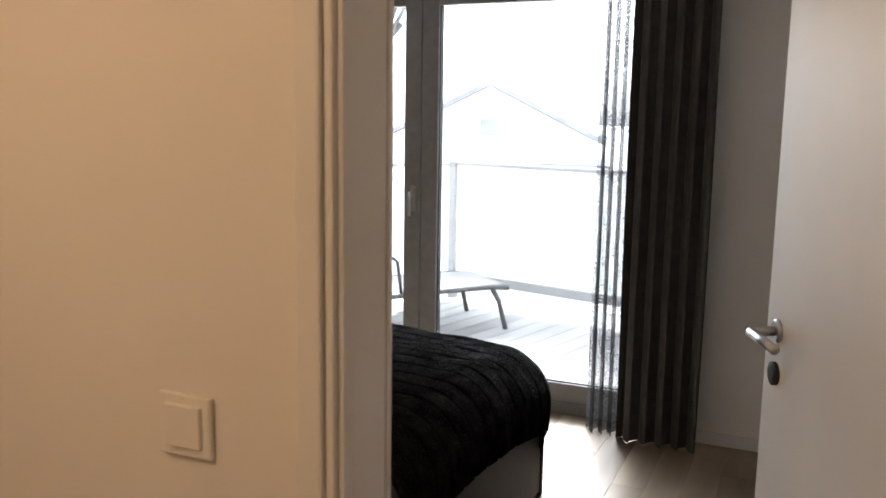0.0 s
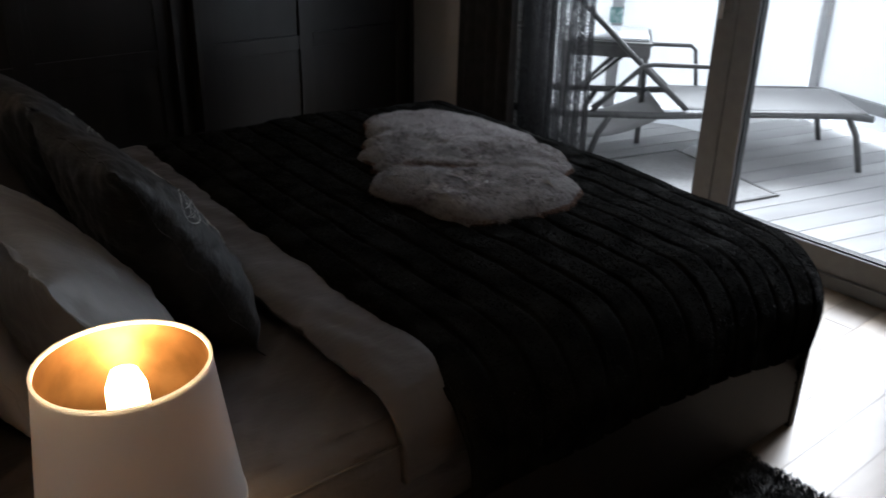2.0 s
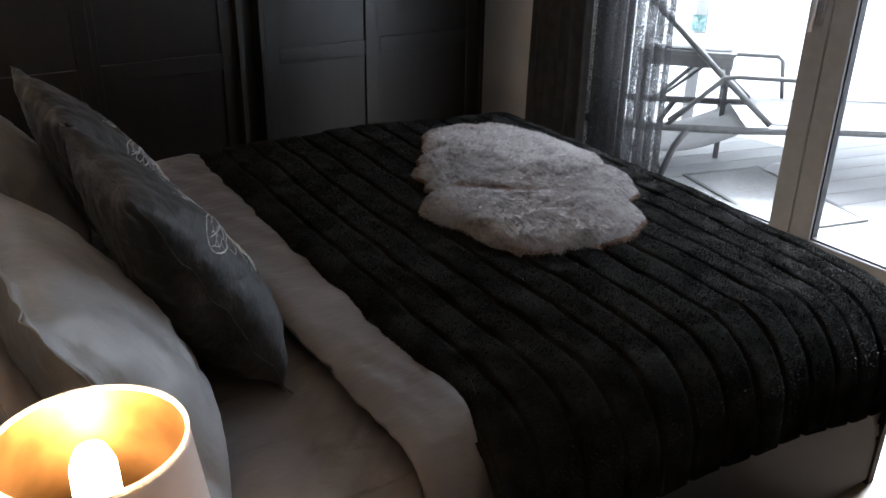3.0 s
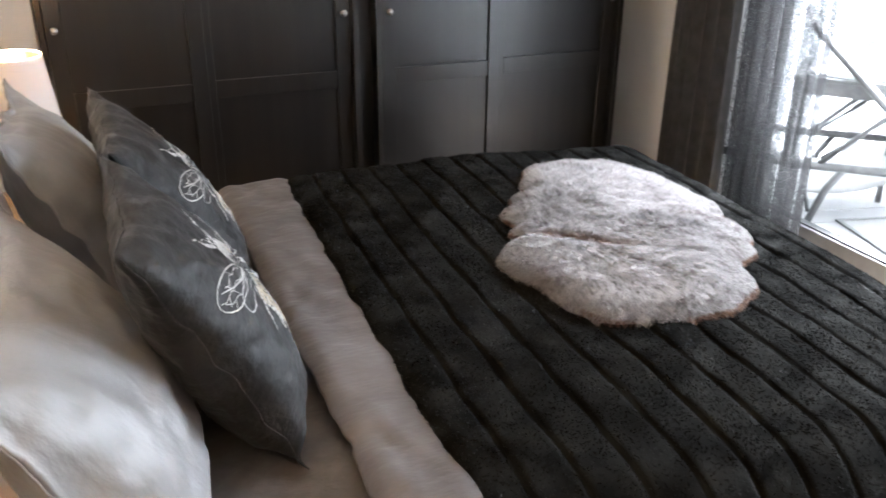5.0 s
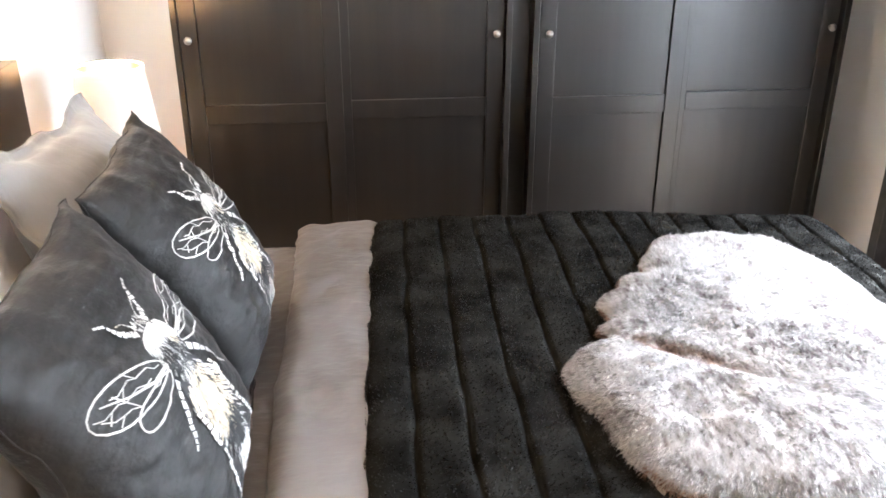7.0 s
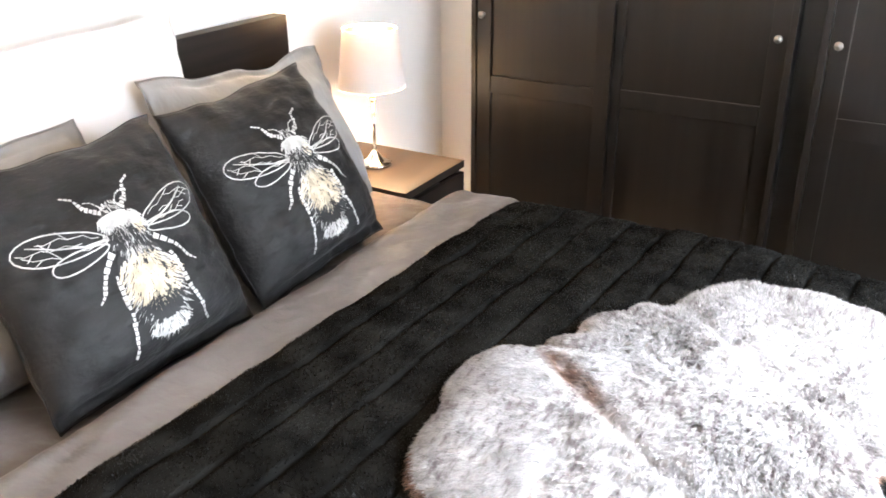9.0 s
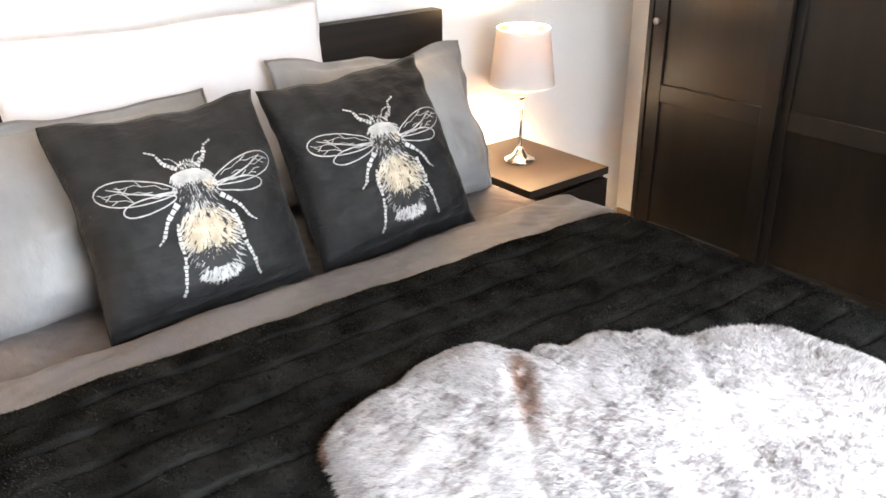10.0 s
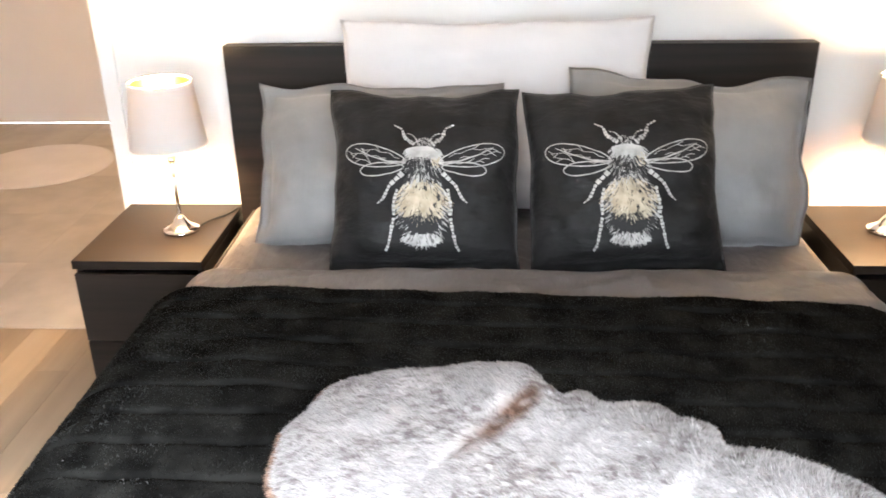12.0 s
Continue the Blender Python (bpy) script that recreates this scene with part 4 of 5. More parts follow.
# side table with a bottle
tb = thing("side_table", pose(2.83, -4.02, DECK_Z, 0, 0, 40), "grey slatted outdoor side table dusted with snow", "side table")
for k in range(5):
    part("slat", boxes((-0.26, 0.26, -0.25 + 0.1 * k, -0.156 + 0.1 * k, 0.565, 0.585), bevel=0.003), FRAMEGREY, tb)
part("apron", boxes((-0.25, 0.25, -0.24, -0.22, 0.50, 0.564)), FRAMEGREY, tb)
part("apron", boxes((-0.25, 0.25, 0.22, 0.24, 0.50, 0.564)), FRAMEGREY, tb)
for sx in (-0.23, 0.23):
    for sy in (-0.22, 0.22):
        part("leg", boxes((sx - 0.014, sx + 0.014, sy - 0.014, sy + 0.014, 0, 0.564), bevel=0.002), FRAMEGREY, tb)
part("snow_cover", boxes((-0.24, 0.2, -0.2, 0.2, 0.586, 0.605), bevel=0.009), SNOW, tb, "thin cover of snow")
bt = thing("water_bottle", pose(2.80, -4.05, DECK_Z + 0.606), "clear plastic water bottle with a teal label", "bottle")
TEAL = vary(mat("teal_label", (0.1, 0.35, 0.33), 0.5), (0.1, 0.22, 0.21), (0.35, 0.45, 0.44), 60)
part("body", lathe([(0.0, 0.0), (0.036, 0.002), (0.038, 0.02), (0.038, 0.15), (0.03, 0.19), (0.014, 0.22), (0.014, 0.235), (0.0, 0.236)], 24), PANE, bt, smooth=True)
part("label", lathe([(0.0385, 0.05), (0.0385, 0.13)], 24), TEAL, bt, smooth=True)
part("cap", lathe([(0.0, 0.237), (0.016, 0.237), (0.016, 0.252), (0.0, 0.253)], 20), GLOSSWHITE, bt)


# ---- neighbouring houses and trees ----
def gable_house(name, m, w, d, eave, rise, label, base=-3.2, over=0.35, windows=()):
    """A house with its gable towards local -y."""
    th = thing(name, m, label, "house")
    bm = bmesh.new()
    f = [bm.verts.new(p) for p in ((-w / 2, 0, base), (w / 2, 0, base), (w / 2, 0, eave), (0, 0, eave + rise), (-w / 2, 0, eave))]
    g = [bm.verts.new((v.co.x, d, v.co.z)) for v in f]
    bm.faces.new(f)
    bm.faces.new(g[::-1])
    for k in range(5):
        bm.faces.new((f[k], g[k], g[(k + 1) % 5], f[(k + 1) % 5]))
    part("wall", bm, RENDERWALL, th)
    slope = math.atan2(rise, w / 2)
    ln = math.hypot(w / 2, rise) + over
    for s in (-1, 1):
        for nm, t0, t1, mt, yo in (("roof", 0.02, 0.16, ROOFGREY, 0.0), ("snow_cover", 0.165, 0.32, SNOW, 0.06)):
            bm = box(bmesh.new(), 0, ln, -over + yo, d + over, t0, t1)
            bmesh.ops.transform(bm, matrix=Matrix.Translation((0, 0, eave + rise)) @ Matrix.Rotation(slope if s > 0 else math.pi - slope, 4, 'Y') @ (Matrix.Identity(4) if s > 0 else Matrix.Scale(-1, 4, (0, 0, 1))), verts=bm.verts)
            part(nm, bm, mt, th)
    for wx, wz, ww, wh in windows:
        wob = part("window", boxes((wx - ww / 2 - 0.06, wx + ww / 2 + 0.06, -0.05, 0.02, wz - wh / 2 - 0.06, wz + wh / 2 + 0.06)), RENDERWALL, th)
        part("window_pane", boxes((wx - ww / 2, wx + ww / 2, -0.07, -0.051, wz - wh / 2, wz + wh / 2)), ROOFGREY, wob)
    return th


hm = Matrix.Translation((10.35, -27.6, 0)) @ Matrix.Rotation(radians(180 + 20.7), 4, 'Z')
gable_house("gabled_house", hm, 7.4, 9.0, 0.75, 1.85, "pale gabled house with a snowy roof and attic vent", windows=((0.03, 1.18, 0.72, 0.58),))
hm2 = Matrix.Translation((20.9, -33.6, 0)) @ Matrix.Rotation(radians(180 + 31), 4, 'Z')
gable_house("distant_house", hm2, 5.2, 7.0, 0.9, 1.2, "distant pale house with snow on its roof", windows=((-1.2, -0.3, 0.4, 0.6), (-0.5, -0.3, 0.4, 0.6), (1.2, 1.0, 0.5, 0.5)))
gar = thing("garage", Matrix.Translation((6.6, -20.3, 0)) @ Matrix.Rotation(radians(180 + 18), 4, 'Z'), "low flat-roofed garage covered with snow", "garage")
part("wall", boxes((-1.9, 1.9, 0.2, 4, -3.2, 0.2)), RENDERWALL, gar)
part("roof", boxes((-2.2, 2.2, 0, 4.3, 0.2, 0.32)), ROOFGREY, gar)
part("snow_cover", boxes((-2.15, 2.15, 0.05, 4.25, 0.321, 0.5), bevel=0.05), SNOW, gar)


def bare_tree(x, y, base, h, lean, seed, label):
    th = thing("bare_tree", pose(x, y, base), label, "tree")
    rng = random.Random(seed)
    limbs = bmesh.new()
    twigs = bmesh.new()

    def grow(p, d, ln, r, lev):
        pts = [p]
        for k in range(5):
            d = (d + Vector((rng.uniform(-.12, .12), rng.uniform(-.12, .12), rng.uniform(0.0, .12)))).normalized()
            pts.append(pts[-1] + d * ln / 5)
        tube(pts, r, 8 if lev < 2 else 5, limbs if lev < 2 else twigs, r1=r * 0.55)
        if lev < 4:
            for k in range(3 if lev else 4):
                at = pts[rng.randint(2, 5)]
                nd = (d + Vector((rng.uniform(-.9, .9), rng.uniform(-.5, .5), rng.uniform(-.1, .7)))).normalized()
                grow(at, nd, ln * rng.uniform(.5, .72), r * 0.5, lev + 1)
    top = Vector((lean[0], lean[1], h))
    tp = [Vector((0, 0, 0)), top * 0.4 + Vector((0.15, 0, 0)), top * 0.75, top]
    part("trunk", tube(tp, 0.2, 12, r1=0.12), BARK, th, smooth=True)
    for dd in ((-0.35, -0.1, 0.95), (-0.05, 0.1, 1.0), (-0.85, 0.0, 0.45)):
        grow(top, Vector(dd).normalized(), 2.4, 0.085, 1)
    part("limbs", limbs, BARK, th, smooth=True)
    part("twigs", twigs, BARK, th, smooth=True)
    return th


bare_tree(8.15, -10.7, -3.2, 4.75, (-0.75, -0.35), 5, "leafless tree with a leaning grey trunk")


def conifer(x, y, base, h, r, seed, label):
    th = thing("evergreen_shrub", pose(x, y, base), label, "shrub")
    rng = random.Random(seed)
    part("trunk", tube([(0, 0, 0), (0, 0, h * 0.9)], 0.09, 8, r1=0.02), BARK, th)
    vs, fs = [], []
    for k in range(1600):
        z = h * (0.1 + 0.9 * rng.random() ** 0.8)
        rr = r * (1 - z / h) ** 0.7 * (0.5 + 0.6 * rng.random())
        a = rng.uniform(0, 6.283)
        c = Vector((rr * math.cos(a), rr * math.sin(a), z))
        d = Vector((math.cos(a), math.sin(a), rng.uniform(-.5, .1))) * 0.16
        s = Vector((-math.sin(a), math.cos(a), rng.uniform(-.4, .4))) * 0.045
        n = len(vs)
        vs += [c - s, c + s, c + d]
        fs.append((n, n + 1, n + 2))
    me = bpy.data.meshes.new("crown")
    me.from_pydata([tuple(v) for v in vs], [], fs)
    me.materials.append(NEEDLE)
    new("crown", me).parent = th
    return th


conifer(9.6, -12.3, -3.2, 4.9, 0.75, 9, "dark green evergreen shrub behind the balcony")

# ---- fur and pile ----
def strands(name, roots, dirs, widths, material, parent=None, bend=0.35, seed=0):
    """Hair as thin bent blades: roots and tip vectors, two pieces each."""
    rng = np.random.default_rng(seed)
    n = len(roots)
    roots, dirs = np.asarray(roots, float), np.asarray(dirs, float)
    rnd = rng.normal(size=(n, 3))
    side = np.cross(dirs, rnd)
    side /= np.linalg.norm(side, axis=1, keepdims=True) + 1e-9
    side *= np.asarray(widths)[:, None] / 2
    ln = np.linalg.norm(dirs, axis=1, keepdims=True)
    mid = roots + dirs * 0.55 + np.array([0, 0, 1.0]) * ln * bend * 0.25
    tip = roots + dirs
    tip[:, 2] -= (ln * bend * 0.2)[:, 0]
    v = np.stack([roots - side, roots + side, mid + side * 0.7, mid - side * 0.7, tip], 1).reshape(-1, 3)
    base = np.arange(n)[:, None] * 5
    quads = base + np.array([0, 1, 2, 3])
    tris = base + np.array([3, 2, 4])
    loops = np.concatenate([quads, tris], 1).ravel()
    starts = (np.arange(n)[:, None] * 7 + np.array([0, 4])).ravel()
    me = bpy.data.meshes.new(name)
    me.vertices.add(len(v))
    me.vertices.foreach_set("co", v.ravel())
    me.loops.add(len(loops))
    me.loops.foreach_set("vertex_index", loops.astype(np.int32))
    me.polygons.add(len(starts))
    me.polygons.foreach_set("loop_start", starts.astype(np.int32))
    me.polygons.foreach_set("use_smooth", np.ones(len(starts), bool))
    me.update(calc_edges=True)
    me.validate()
    me.materials.append(material)
    ob = new(name, me)
    if parent is not None:
        ob.parent = parent
    return ob


# sheepskin laid over the throw
SKX, SKY, SKZ = 1.42, -1.715, 0.679
# lobes and notches round the hide: bearing, spread in degrees, reach
LOBES = ((-22, 30, 0.185), (0, 14, 0.022), (14, 9, -0.02), (27, 8, -0.077), (46, 14, -0.072), (70, 12, -0.094), (88, 8, -0.094), (104, 10, 0.042), (118, 8, 0.019),
         (136, 16, 0.106), (158, 18, 0.122), (180, 14, 0.059), (-168, 9, 0.009), (-156, 10, -0.058), (-133, 16, -0.065), (-100, 18, -0.087), (-66, 18, -0.016))


def skin_radius(a):
    """Outline of the hide."""
    r = 0.387
    for deg, spread, reach in LOBES:
        d = (a - radians(deg) + math.pi) % (2 * math.pi) - math.pi
        r += reach * math.exp(-(d / radians(spread)) ** 2)
    return r + 0.006 * math.sin(13 * a + 1) + 0.004 * math.sin(23 * a)


def beside(x, y, ax, ay, bx, by):
    """Distance from the line a-b, and how far along it."""
    lx, ly = bx - ax, by - ay
    k = ((x - ax) * lx + (y - ay) * ly) / (lx * lx + ly * ly)
    c = max(0.0, min(1.0, k))
    return math.hypot(x - ax - c * lx, y - ay - c * ly), k


def skin_height(x, y, q):
    """Top of the hide over its underside: plump lobes, parted along two creases, with tufted relief."""
    d1, k1 = beside(x, y, 0.0, 0.33, -0.34, -0.14)
    d2, k2 = beside(x, y, 0.30, 0.14, -0.05, -0.34)
    part1 = math.exp(-((d1 + 0.02 * noise.noise((x * 9, y * 9, 7))) / 0.02) ** 2) * (0.014 - 0.004 * k1) * (0.8 + 0.7 * noise.noise((x * 12, y * 12, 3)))
    part2 = math.exp(-(d2 / 0.03) ** 2) * 0.012
    swell = 0.014 * noise.noise((x * 4.2, y * 4.2, 2)) + 0.009 * noise.noise((x * 11 + y * 3, y * 14, 4)) + 0.006 * noise.noise((x * 30, y * 34, 6))
    full = max(0.0, 1 - q ** 6) ** 0.45
    return max(0.0, full * (0.056 + swell) - (part1 + part2) * full) - bed_sag(SKX + x, SKY + y)


SKIN = mat("sheepskin_wool", (0.7, 0.68, 0.67), 0.85, sheen=0.1)


def wool_colour(m, scale):
    """Pale wool with greyish and brown flecks."""
    t = m.node_tree
    b = t.nodes["Principled BSDF"]
    co = t.nodes.new("ShaderNodeTexCoord")
    n1 = t.nodes.new("ShaderNodeTexNoise")
    n1.inputs["Scale"].default_value, n1.inputs["Detail"].default_value = scale, 7
    lay = t.nodes.new("ShaderNodeMapping")
    lay.inputs["Scale"].default_value = (0.38, 1.0, 0.6)
    t.links.new(co.outputs["Object"], lay.inputs["Vector"])
    t.links.new(lay.outputs["Vector"], n1.inputs["Vector"])
    r1 = t.nodes.new("ShaderNodeValToRGB")
    el = r1.color_ramp.elements
    el[0].position, el[0].color = 0.3, (0.20, 0.18, 0.18, 1)
    el[1].position, el[1].color = 0.66, (0.46, 0.45, 0.455, 1)
    e = el.new(0.47)
    e.color = (0.40, 0.387, 0.39, 1)
    big = t.nodes.new("ShaderNodeTexNoise")
    big.inputs["Scale"].default_value, big.inputs["Detail"].default_value = 9, 3
    t.links.new(co.outputs["Object"], big.inputs["Vector"])
    lift = t.nodes.new("ShaderNodeMath")
    lift.operation = 'MULTIPLY_ADD'
    lift.inputs[1].default_value, lift.inputs[2].default_value = 0.75, -0.385
    t.links.new(big.outputs["Fac"], lift.inputs[0])
    both = t.nodes.new("ShaderNodeMath")
    both.operation = 'ADD'
    t.links.new(n1.outputs["Fac"], both.inputs[0])
    t.links.new(lift.outputs[0], both.inputs[1])
    t.links.new(both.outputs[0], r1.inputs["Fac"])
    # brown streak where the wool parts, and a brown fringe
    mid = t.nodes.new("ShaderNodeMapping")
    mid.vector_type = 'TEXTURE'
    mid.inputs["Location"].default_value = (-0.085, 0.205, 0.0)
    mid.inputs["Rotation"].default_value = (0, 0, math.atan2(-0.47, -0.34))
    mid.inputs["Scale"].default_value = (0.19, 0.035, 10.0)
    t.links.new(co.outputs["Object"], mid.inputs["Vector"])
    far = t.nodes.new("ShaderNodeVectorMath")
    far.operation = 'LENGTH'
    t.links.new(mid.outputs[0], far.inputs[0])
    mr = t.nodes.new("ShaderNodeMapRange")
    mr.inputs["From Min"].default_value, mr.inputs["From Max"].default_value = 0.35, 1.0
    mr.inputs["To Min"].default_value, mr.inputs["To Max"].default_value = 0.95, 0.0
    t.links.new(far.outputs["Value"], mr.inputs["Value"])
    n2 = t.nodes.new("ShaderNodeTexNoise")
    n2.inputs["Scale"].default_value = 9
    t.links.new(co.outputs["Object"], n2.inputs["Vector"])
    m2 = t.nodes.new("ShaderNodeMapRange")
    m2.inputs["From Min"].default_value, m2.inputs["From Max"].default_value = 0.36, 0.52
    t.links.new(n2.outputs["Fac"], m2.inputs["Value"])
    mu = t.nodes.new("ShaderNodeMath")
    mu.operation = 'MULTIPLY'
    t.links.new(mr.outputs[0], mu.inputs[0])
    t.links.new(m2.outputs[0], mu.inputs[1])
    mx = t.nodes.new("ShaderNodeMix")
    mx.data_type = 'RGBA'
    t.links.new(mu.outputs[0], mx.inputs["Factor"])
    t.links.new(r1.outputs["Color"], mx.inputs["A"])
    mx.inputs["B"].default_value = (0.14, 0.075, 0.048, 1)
    ge = t.nodes.new("ShaderNodeNewGeometry")
    m3 = t.nodes.new("ShaderNodeMapRange")
    m3.inputs["To Min"].default_value, m3.inputs["To Max"].default_value = 0.62, 1.25
    t.links.new(ge.outputs["Random Per Island"], m3.inputs["Value"])
    hs = t.nodes.new("ShaderNodeHueSaturation")
    t.links.new(m3.outputs[0], hs.inputs["Value"])
    t.links.new(mx.outputs["Result"], hs.inputs["Color"])
    t.links.new(hs.outputs["Color"], b.inputs["Base Color"])


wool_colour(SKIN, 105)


see_through(SKIN, 0.3)
skin = thing("sheepskin_rug", pose(SKX, SKY, SKZ), "fluffy white sheepskin with brown flecks on the throw", "sheepskin")
bm = bmesh.new()
NA, NR = 120, 24
mid = bm.verts.new((0, 0, skin_height(0, 0, 0)))
rings = []
for j in range(1, NR + 1):
    q = j / NR
    row = []
    for k in range(NA):
        a = 2 * math.pi * k / NA
        r = skin_radius(a) * q
        x, y = r * math.cos(a), r * math.sin(a)
        row.append(bm.verts.new((x, y, skin_height(x, y, q))))
    rings.append(row)
for k in range(NA):
    bm.faces.new((mid, rings[0][k], rings[0][(k + 1) % NA]))
for a, b in zip(rings, rings[1:]):
    for k in range(NA):
        bm.faces.new((a[k], b[k], b[(k + 1) % NA], a[(k + 1) % NA]))
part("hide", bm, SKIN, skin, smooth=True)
rng = np.random.default_rng(4)
roots, dirs, wid, rim = [], [], [], []
TUFT = 0.008                                # spacing of the tufts that the wool gathers into
for k in range(190000):
    a = rng.uniform(0, 2 * math.pi)
    q = math.sqrt(rng.random()) if k % 5 else rng.uniform(0.9, 1.0)
    q *= 0.995
    r = skin_radius(a) * q
    x, y = r * math.cos(a), r * math.sin(a)
    lnn = rng.uniform(0.015, 0.027) * (1 - 0.3 * q ** 6)
    cx, cy = round(x / TUFT), round(y / TUFT)
    tx = (cx + 0.45 * noise.noise((cx * 0.73, cy * 0.91, 1))) * TUFT - x
    ty = (cy + 0.45 * noise.noise((cx * 0.81, cy * 0.67, 4))) * TUFT - y
    lay = Vector((-0.62 + 0.4 * noise.noise((x * 6, y * 6, 1)), 0.12 + 0.5 * noise.noise((x * 6, y * 6, 8)), 0.30))
    lean = Vector((noise.noise((cx * 1.7, cy * 1.3, 2)), noise.noise((cx * 1.1, cy * 1.9, 6)), 0.5 * noise.noise((cx * 0.9, cy * 1.4, 3)))) * 0.4
    d = lay * (1 - q ** 5) + Vector((math.cos(a), math.sin(a), 0.1)) * (0.15 + 1.0 * q ** 5) + lean + Vector((tx, ty, 0)) * 30 + Vector(rng.normal(size=3) * 0.10)
    d.normalize()
    d.z = max(d.z, 0.14 - 0.65 * q ** 8)
    roots.append((x, y, skin_height(x, y, q) - 0.003))
    dirs.append(d * lnn)
    wid.append(rng.uniform(0.0008, 0.0015))
    rim.append(q)
edge = [i for i, p in enumerate(roots) if rim[i] > 0.975 and noise.noise((p[0] * 6, p[1] * 6, 5)) > -0.02]
inner = sorted(set(range(len(roots))) - set(edge))
BROWNWOOL = vary(mat("brown_wool", (0.16, 0.09, 0.06), 0.85), (0.1, 0.055, 0.038), (0.26, 0.17, 0.125), 30, island=0.4)
tagged(strands("fringe", [roots[i] for i in edge], [dirs[i] for i in edge], [wid[i] for i in edge], BROWNWOOL, skin, seed=6), "brown wool fringe", kind="stuff")
roots, dirs, wid = [roots[i] for i in inner], [dirs[i] for i in inner], [wid[i] for i in inner]
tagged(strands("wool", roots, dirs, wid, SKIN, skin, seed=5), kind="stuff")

# short pile of the throw
rng = np.random.default_rng(9)
roots, dirs, wid = [], [], []
for k in range(170000):
    u, v = rng.uniform(0.02, 0.985), rng.random() ** 0.9
    if k % 9 == 0:
        v = rng.uniform(0.0, 0.006)
    x, y, z = blanket_fn(u, v)
    if rib_edge(x, v * (TY1 - TY0 - TR + TR * math.pi / 2 + 0.16)) > 0.90:
        continue
    x2, y2, z2 = blanket_fn(min(1, u + 0.004), v)
    x3, y3, z3 = blanket_fn(u, min(1, v + 0.004))
    nrm = (Vector((x2 - x, y2 - y, z2 - z))).cross(Vector((x3 - x, y3 - y, z3 - z)))
    if nrm.length < 1e-9:
        continue
    nrm.normalize()
    if nrm.z < -0.3:
        nrm = -nrm
    swirl = Vector((noise.noise((x * 11, y * 11, 3)) + 0.6 * noise.noise((x * 4, y * 4, 5)), noise.noise((x * 11, y * 11, 6)) - 0.3, 0)) * 1.3 + Vector((noise.noise((x * 48, y * 48, 2)), noise.noise((x * 48, y * 48, 7)), 0)) * 0.9
    d = (nrm * 0.55 + swirl + Vector(rng.normal(size=3) * 0.15)).normalized() * rng.uniform(0.0028, 0.0045)
    roots.append((x, y, z))
    dirs.append(d)
    wid.append(rng.uniform(0.0014, 0.0026))
tagged(strands("nap", roots, dirs, wid, FURNAP, blanket, seed=6), kind="stuff")

# shag rug beside the bed
RX0, RX1, RY0, RY1 = -0.24, 0.75, -1.985, -1.04
rug = thing("shag_rug", pose(0, 0, 0), "charcoal grey shaggy rug on the floor beside the bed", "rug")


def in_rug(x, y, inset=0.0):
    rr = 0.12
    cx = min(max(x, RX0 + rr), RX1 - rr)
    cy = min(max(y, RY0 + rr), RY1 - rr)
    return math.hypot(x - cx, y - cy) <= rr - inset


part("backing", boxes((RX0 + 0.03, RX1 - 0.03, RY0 + 0.03, RY1 - 0.03, 0.0, 0.012), bevel=0.005), RUGM, rug)
rng = np.random.default_rng(12)
roots, dirs, wid = [], [], []
while len(roots) < 42000:
    x, y = rng.uniform(RX0, 0.50), rng.uniform(RY0, RY1)
    if not in_rug(x, y):
        continue
    cl = Vector((noise.noise((x * 18, y * 18, 1)), noise.noise((x * 18, y * 18, 5)), 0.55))
    d = (cl + Vector(rng.normal(size=3) * 0.25))
    d.z = abs(d.z) + 0.15
    roots.append((x, y, 0.004))
    dirs.append(d.normalized() * rng.uniform(0.018, 0.032))
    wid.append(rng.uniform(0.0025, 0.0045))
tagged(strands("shag", roots, dirs, wid, RUGM, rug, seed=7), kind="stuff")


# ---- pale motif printed on the cushions: ovals, loops and strokes ----
def on_face(fn, u, v, lift=0.0018):
    p = fn(u, v, -1)
    e = 0.01
    n = (fn(u + e, v, -1) - p).cross(fn(u, v + e, -1) - p)
    n = n.normalized() if n.length > 1e-9 else Vector((0, -1, 0))
    if n.y > 0:
        n = -n
    return p + n * lift


def stroke(bm, fn, pts, w, lift=0.0018, w1=None):
    """A printed line through (u, v) points."""
    dense = []
    for (a, b), (c, d) in zip(pts, pts[1:]):
        k = max(1, int(math.hypot(c - a, d - b) / 0.04))
        dense += [(a + (c - a) * i / k, b + (d - b) * i / k) for i in range(k)]
    dense.append(pts[-1])
    prev = None
    for i, (u, v) in enumerate(dense):
        a, b = dense[max(0, i - 1)], dense[min(len(dense) - 1, i + 1)]
        t = Vector((b[0] - a[0], b[1] - a[1]))
        t = t.normalized() if t.length > 1e-9 else Vector((1, 0))
        ww = (w if w1 is None else w + (w1 - w) * i / max(1, len(dense) - 1)) / 2
        pair = [bm.verts.new(on_face(fn, u - t.y * ww * s, v + t.x * ww * s, lift)) for s in (-1, 1)]
        if prev:
            bm.faces.new((prev[0], prev[1], pair[1], pair[0]))
        prev = pair


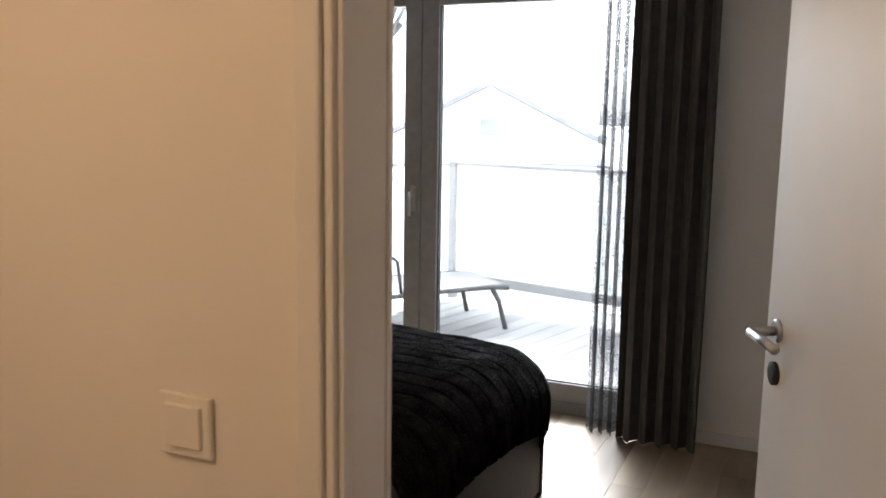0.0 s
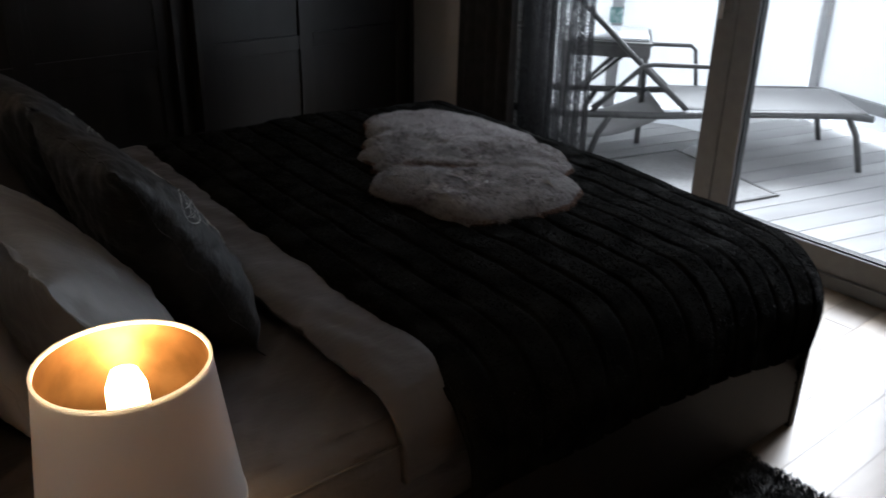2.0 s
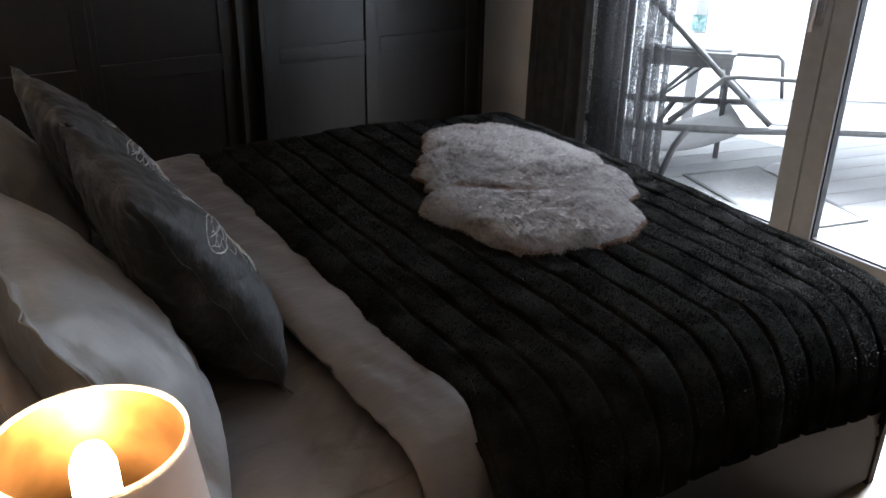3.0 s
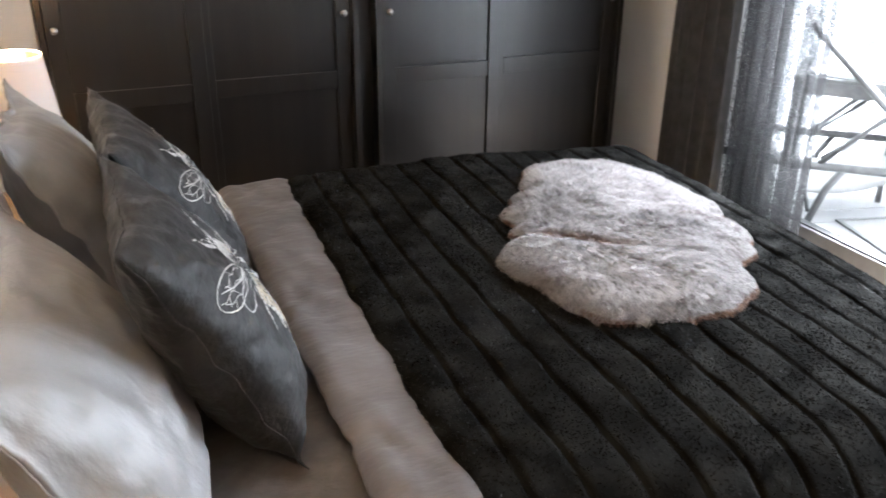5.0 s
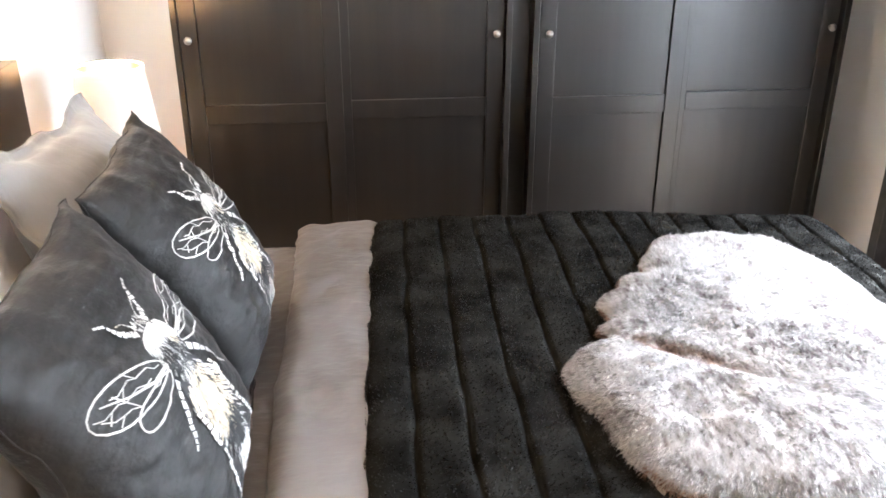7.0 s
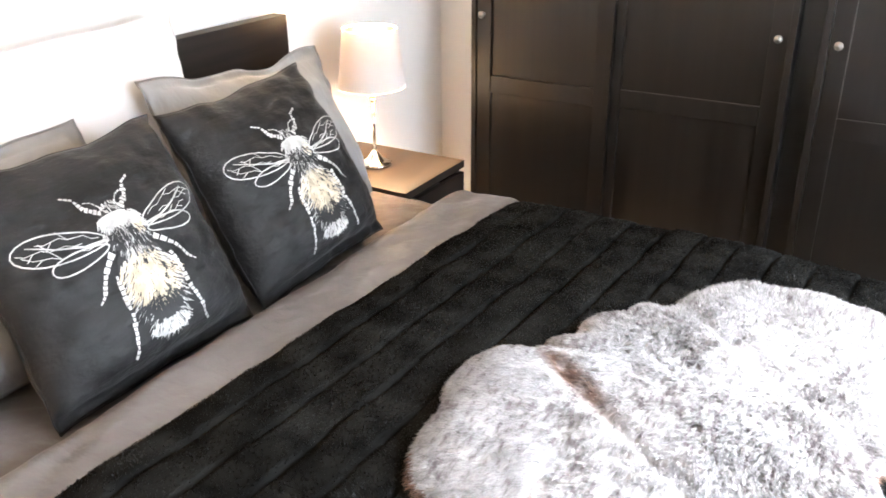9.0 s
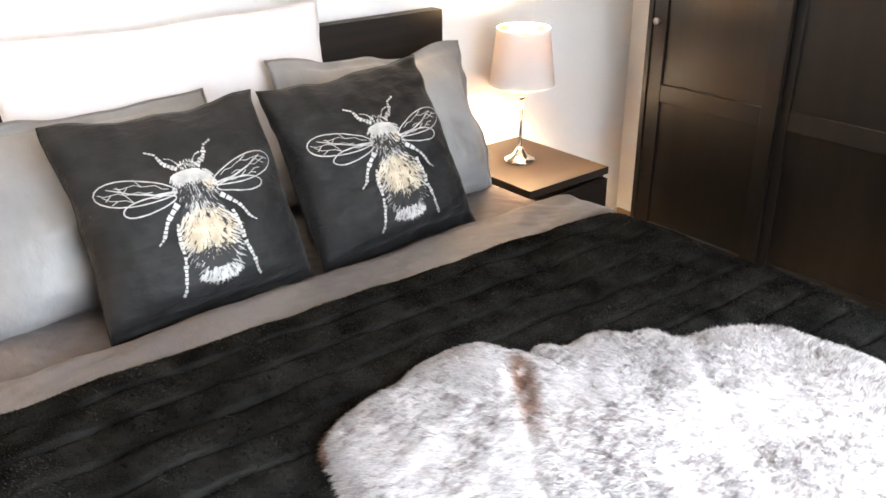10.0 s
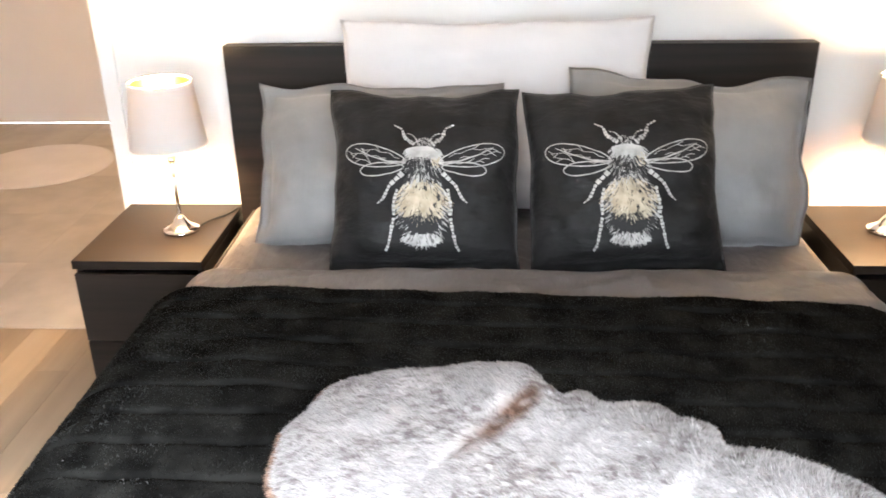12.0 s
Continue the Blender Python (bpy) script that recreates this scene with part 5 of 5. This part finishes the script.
def oval(bm, fn, cu, cv, ru, rv, lift=0.0012, rough=0.04, seed=0):
    n, m = 40, 5
    c = bm.verts.new(on_face(fn, cu, cv, lift))
    rows = []
    for j in range(1, m + 1):
        row = []
        for k in range(n):
            a = 2 * math.pi * k / n
            e = 1 + rough * noise.noise((k * 0.9, j, seed))
            row.append(bm.verts.new(on_face(fn, cu + ru * e * j / m * math.cos(a), cv + rv * e * j / m * math.sin(a), lift)))
        rows.append(row)
    for k in range(n):
        bm.faces.new((c, rows[0][k], rows[0][(k + 1) % n]))
    for a, b in zip(rows, rows[1:]):
        for k in range(n):
            bm.faces.new((a[k], b[k], b[(k + 1) % n], a[(k + 1) % n]))


def loop(cu, cv, ln, wd, ang, n=22):
    """A leaf-shaped closed loop from its root."""
    pts = []
    for k in range(n + 1):
        a = 2 * math.pi * k / n
        x, y = ln / 2 * (1 - math.cos(a)), wd / 2 * math.sin(a) * (0.55 + 0.45 * (1 - math.cos(a)) / 2)
        pts.append((cu + x * math.cos(ang) - y * math.sin(ang), cv + x * math.sin(ang) + y * math.cos(ang)))
    return pts


def hatch(bm, fn, cu, cv, ru, rv, n, w, ln, rng, lift, down=-1, inner=0.0):
    for k in range(n):
        a, q = rng.uniform(0, 2 * math.pi), math.sqrt(rng.uniform(inner, 1.0))
        u, v = cu + ru * q * math.cos(a), cv + rv * q * math.sin(a)
        d = Vector(((u - cu) * 0.9 + rng.uniform(-.06, .06), down * 0.16)).normalized() * ln * rng.uniform(0.6, 1.2)
        stroke(bm, fn, [(u, v), (u + d.x, v + d.y)], w, lift, w * 0.3)


def banded(bm, fn, pts, w, w1, n):
    """A stroke broken into n short bars."""
    seg = [math.dist(p, q) for p, q in zip(pts, pts[1:])]
    total = sum(seg)

    def at(d):
        for (p, q), g in zip(zip(pts, pts[1:]), seg):
            if d <= g:
                return (p[0] + (q[0] - p[0]) * d / g, p[1] + (q[1] - p[1]) * d / g)
            d -= g
        return pts[-1]
    for i in range(n):
        d0, d1 = total * (i + 0.06) / n, total * (i + 0.86) / n
        wa = 0.78 * (w + (w1 - w) * i / n) * (0.8 + 0.6 * noise.noise((i * 1.7, w * 90, pts[0][0] * 9)))
        stroke(bm, fn, [at(d0), at((d0 + d1) / 2), at(d1)], wa, 0.0024, wa * 0.85)


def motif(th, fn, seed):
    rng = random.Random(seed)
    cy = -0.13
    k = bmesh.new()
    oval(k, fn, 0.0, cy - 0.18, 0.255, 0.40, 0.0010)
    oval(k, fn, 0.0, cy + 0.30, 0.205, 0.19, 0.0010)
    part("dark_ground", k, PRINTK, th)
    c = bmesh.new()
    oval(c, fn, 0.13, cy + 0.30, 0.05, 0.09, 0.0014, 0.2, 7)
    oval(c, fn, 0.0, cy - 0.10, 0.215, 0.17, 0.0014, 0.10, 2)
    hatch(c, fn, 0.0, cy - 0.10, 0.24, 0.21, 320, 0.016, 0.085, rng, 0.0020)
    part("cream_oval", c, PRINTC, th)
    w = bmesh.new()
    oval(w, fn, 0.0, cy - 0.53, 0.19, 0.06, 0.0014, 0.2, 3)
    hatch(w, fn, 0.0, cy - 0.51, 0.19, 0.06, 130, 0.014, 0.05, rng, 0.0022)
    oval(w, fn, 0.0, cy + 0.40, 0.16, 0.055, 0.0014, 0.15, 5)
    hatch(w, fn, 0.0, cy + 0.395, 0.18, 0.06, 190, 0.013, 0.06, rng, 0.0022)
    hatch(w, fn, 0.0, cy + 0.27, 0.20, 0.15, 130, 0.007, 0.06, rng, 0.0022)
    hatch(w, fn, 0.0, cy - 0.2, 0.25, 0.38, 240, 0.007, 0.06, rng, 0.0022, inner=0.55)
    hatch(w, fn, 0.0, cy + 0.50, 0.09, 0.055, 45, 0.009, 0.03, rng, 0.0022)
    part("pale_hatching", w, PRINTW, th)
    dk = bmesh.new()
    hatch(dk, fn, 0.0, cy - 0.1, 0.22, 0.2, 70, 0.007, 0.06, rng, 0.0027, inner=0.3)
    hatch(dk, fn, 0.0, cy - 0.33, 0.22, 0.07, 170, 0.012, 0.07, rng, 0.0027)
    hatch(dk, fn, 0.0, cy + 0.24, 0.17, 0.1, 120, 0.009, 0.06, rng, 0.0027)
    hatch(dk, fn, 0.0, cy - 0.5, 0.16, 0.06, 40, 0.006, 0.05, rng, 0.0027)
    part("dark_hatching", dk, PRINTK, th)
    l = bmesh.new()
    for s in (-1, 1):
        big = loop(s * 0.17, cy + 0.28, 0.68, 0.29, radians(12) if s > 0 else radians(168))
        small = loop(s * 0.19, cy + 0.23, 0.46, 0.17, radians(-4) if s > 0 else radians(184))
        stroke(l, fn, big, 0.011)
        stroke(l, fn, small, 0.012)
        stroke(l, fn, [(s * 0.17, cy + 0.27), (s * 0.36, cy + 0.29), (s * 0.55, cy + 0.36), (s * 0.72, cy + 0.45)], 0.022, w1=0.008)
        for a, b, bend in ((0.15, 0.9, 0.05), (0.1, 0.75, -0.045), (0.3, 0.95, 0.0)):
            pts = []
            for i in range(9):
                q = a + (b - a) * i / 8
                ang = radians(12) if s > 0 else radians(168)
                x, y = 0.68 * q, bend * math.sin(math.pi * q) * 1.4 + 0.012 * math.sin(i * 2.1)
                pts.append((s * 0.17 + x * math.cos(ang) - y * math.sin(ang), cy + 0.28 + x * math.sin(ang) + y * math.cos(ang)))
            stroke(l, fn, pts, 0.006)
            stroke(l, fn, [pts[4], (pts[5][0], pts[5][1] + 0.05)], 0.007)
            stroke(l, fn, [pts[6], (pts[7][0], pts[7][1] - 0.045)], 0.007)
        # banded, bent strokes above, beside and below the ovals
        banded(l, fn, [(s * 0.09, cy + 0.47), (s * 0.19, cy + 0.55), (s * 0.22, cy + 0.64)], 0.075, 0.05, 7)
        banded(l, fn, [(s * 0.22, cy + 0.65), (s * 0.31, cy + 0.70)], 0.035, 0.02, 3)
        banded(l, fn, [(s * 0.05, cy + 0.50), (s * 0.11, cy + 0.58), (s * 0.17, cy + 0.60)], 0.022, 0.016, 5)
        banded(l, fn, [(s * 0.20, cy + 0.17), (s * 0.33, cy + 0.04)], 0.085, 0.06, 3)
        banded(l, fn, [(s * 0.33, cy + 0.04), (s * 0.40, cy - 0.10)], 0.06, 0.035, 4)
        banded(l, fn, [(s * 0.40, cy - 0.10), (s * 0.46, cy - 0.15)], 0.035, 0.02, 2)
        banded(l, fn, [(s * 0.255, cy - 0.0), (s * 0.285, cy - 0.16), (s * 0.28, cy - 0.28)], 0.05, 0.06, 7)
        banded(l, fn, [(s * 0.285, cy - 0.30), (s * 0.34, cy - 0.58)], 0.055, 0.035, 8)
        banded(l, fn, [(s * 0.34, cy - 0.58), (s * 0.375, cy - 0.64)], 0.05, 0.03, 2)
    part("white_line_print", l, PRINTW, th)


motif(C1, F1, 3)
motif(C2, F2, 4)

# cable behind the lamp
cab = thing("lamp_cable", pose(0, 0, 0), "thin black lamp cable lying on the nightstand", "cable")
part("wire", tube([(0.34, -0.23, 0.554), (0.37, -0.17, 0.554), (0.40, -0.14, 0.554), (0.42, -0.10, 0.554), (0.425, -0.06, 0.554), (0.428, -0.02, 0.5)], 0.0028, 8), RUBBER, cab, smooth=True)

# flat cream disc lying on the hall tiles
hr = thing("round_disc", pose(-1.42, 2.05, -0.004), "round cream disc on the hall floor", "rug")
part("pad", lathe([(0.0, 0.012), (0.40, 0.012), (0.42, 0.006), (0.42, 0.0)], 48), PILLOWWHITE, hr)

# ---- boards and tiles ----
floor = tagged(new("floor"), "warm oak plank floor", "floor", kind="structure")
PW, PL = 0.138, 1.25


def plank_mesh(w, l, t, name):
    bm = box(bmesh.new(), 0.0003, w - 0.0003, 0.0003, l - 0.0003, -t, 0.0)
    top = [e for e in bm.edges if all(abs(v.co.z) < 1e-6 for v in e.verts)]
    bmesh.ops.bevel(bm, geom=top, offset=0.0007, segments=1, affect='EDGES')
    me = bpy.data.meshes.new(name)
    bm.to_mesh(me)
    bm.free()
    return me


PLANKS = {}


def plank(name, parent, x, y, w, l, material, z=0.0, t=0.015):
    key = (name, round(w, 3), round(l, 3))
    if key not in PLANKS:
        PLANKS[key] = plank_mesh(w, l, t, name)
        PLANKS[key].materials.append(material)
    ob = new(name, PLANKS[key])
    ob.parent = parent
    ob.location = (x, y, z)
    return ob


OFFS = (0.0, 0.5, 0.95, 0.3, 0.75)
col = 0
x = X_W
while x < X_E - 0.01:
    w = min(PW, X_E - x)
    y = 0.05
    first = PL - OFFS[col % 5]
    seg = first
    while y > Y_S + 0.02 - 0.1:
        lo = max(Y_S - 0.1, y - seg)
        if y - lo > 0.02:
            plank("plank", floor, x, lo, w, y - lo, OAK)
        y, seg = lo, PL
        if lo <= Y_S - 0.099:
            break
    x += PW
    col += 1

tiles = tagged(new("hall_tiles"), "grey beige hall floor tiles with fine joints", "floor", kind="structure")
for i in range(6):
    for j in range(5):
        tx, ty = HALL_X0 + 0.6 * i, 0.062 + 0.6 * j
        plank("tile", tiles, tx, ty, min(0.6, HALL_X1 - tx), min(0.6, HALL_Y - ty), TILE, -0.003, 0.008)

deck = tagged(new("deck_floor"), "grey composite deck boards on the balcony", "deck", kind="structure")
deck.matrix_world = deckm
for k in range(46):
    xx = -4.2 + 0.146 * k
    ll = (CORNER.y - (Y_S - 0.36) + math.sin(RA) * xx) / -math.cos(RA) - 0.06
    if ll > 0.2:
        plank("deck_board", deck, xx, 0.06, 0.141, ll, DECK, DECK_Z, 0.025)
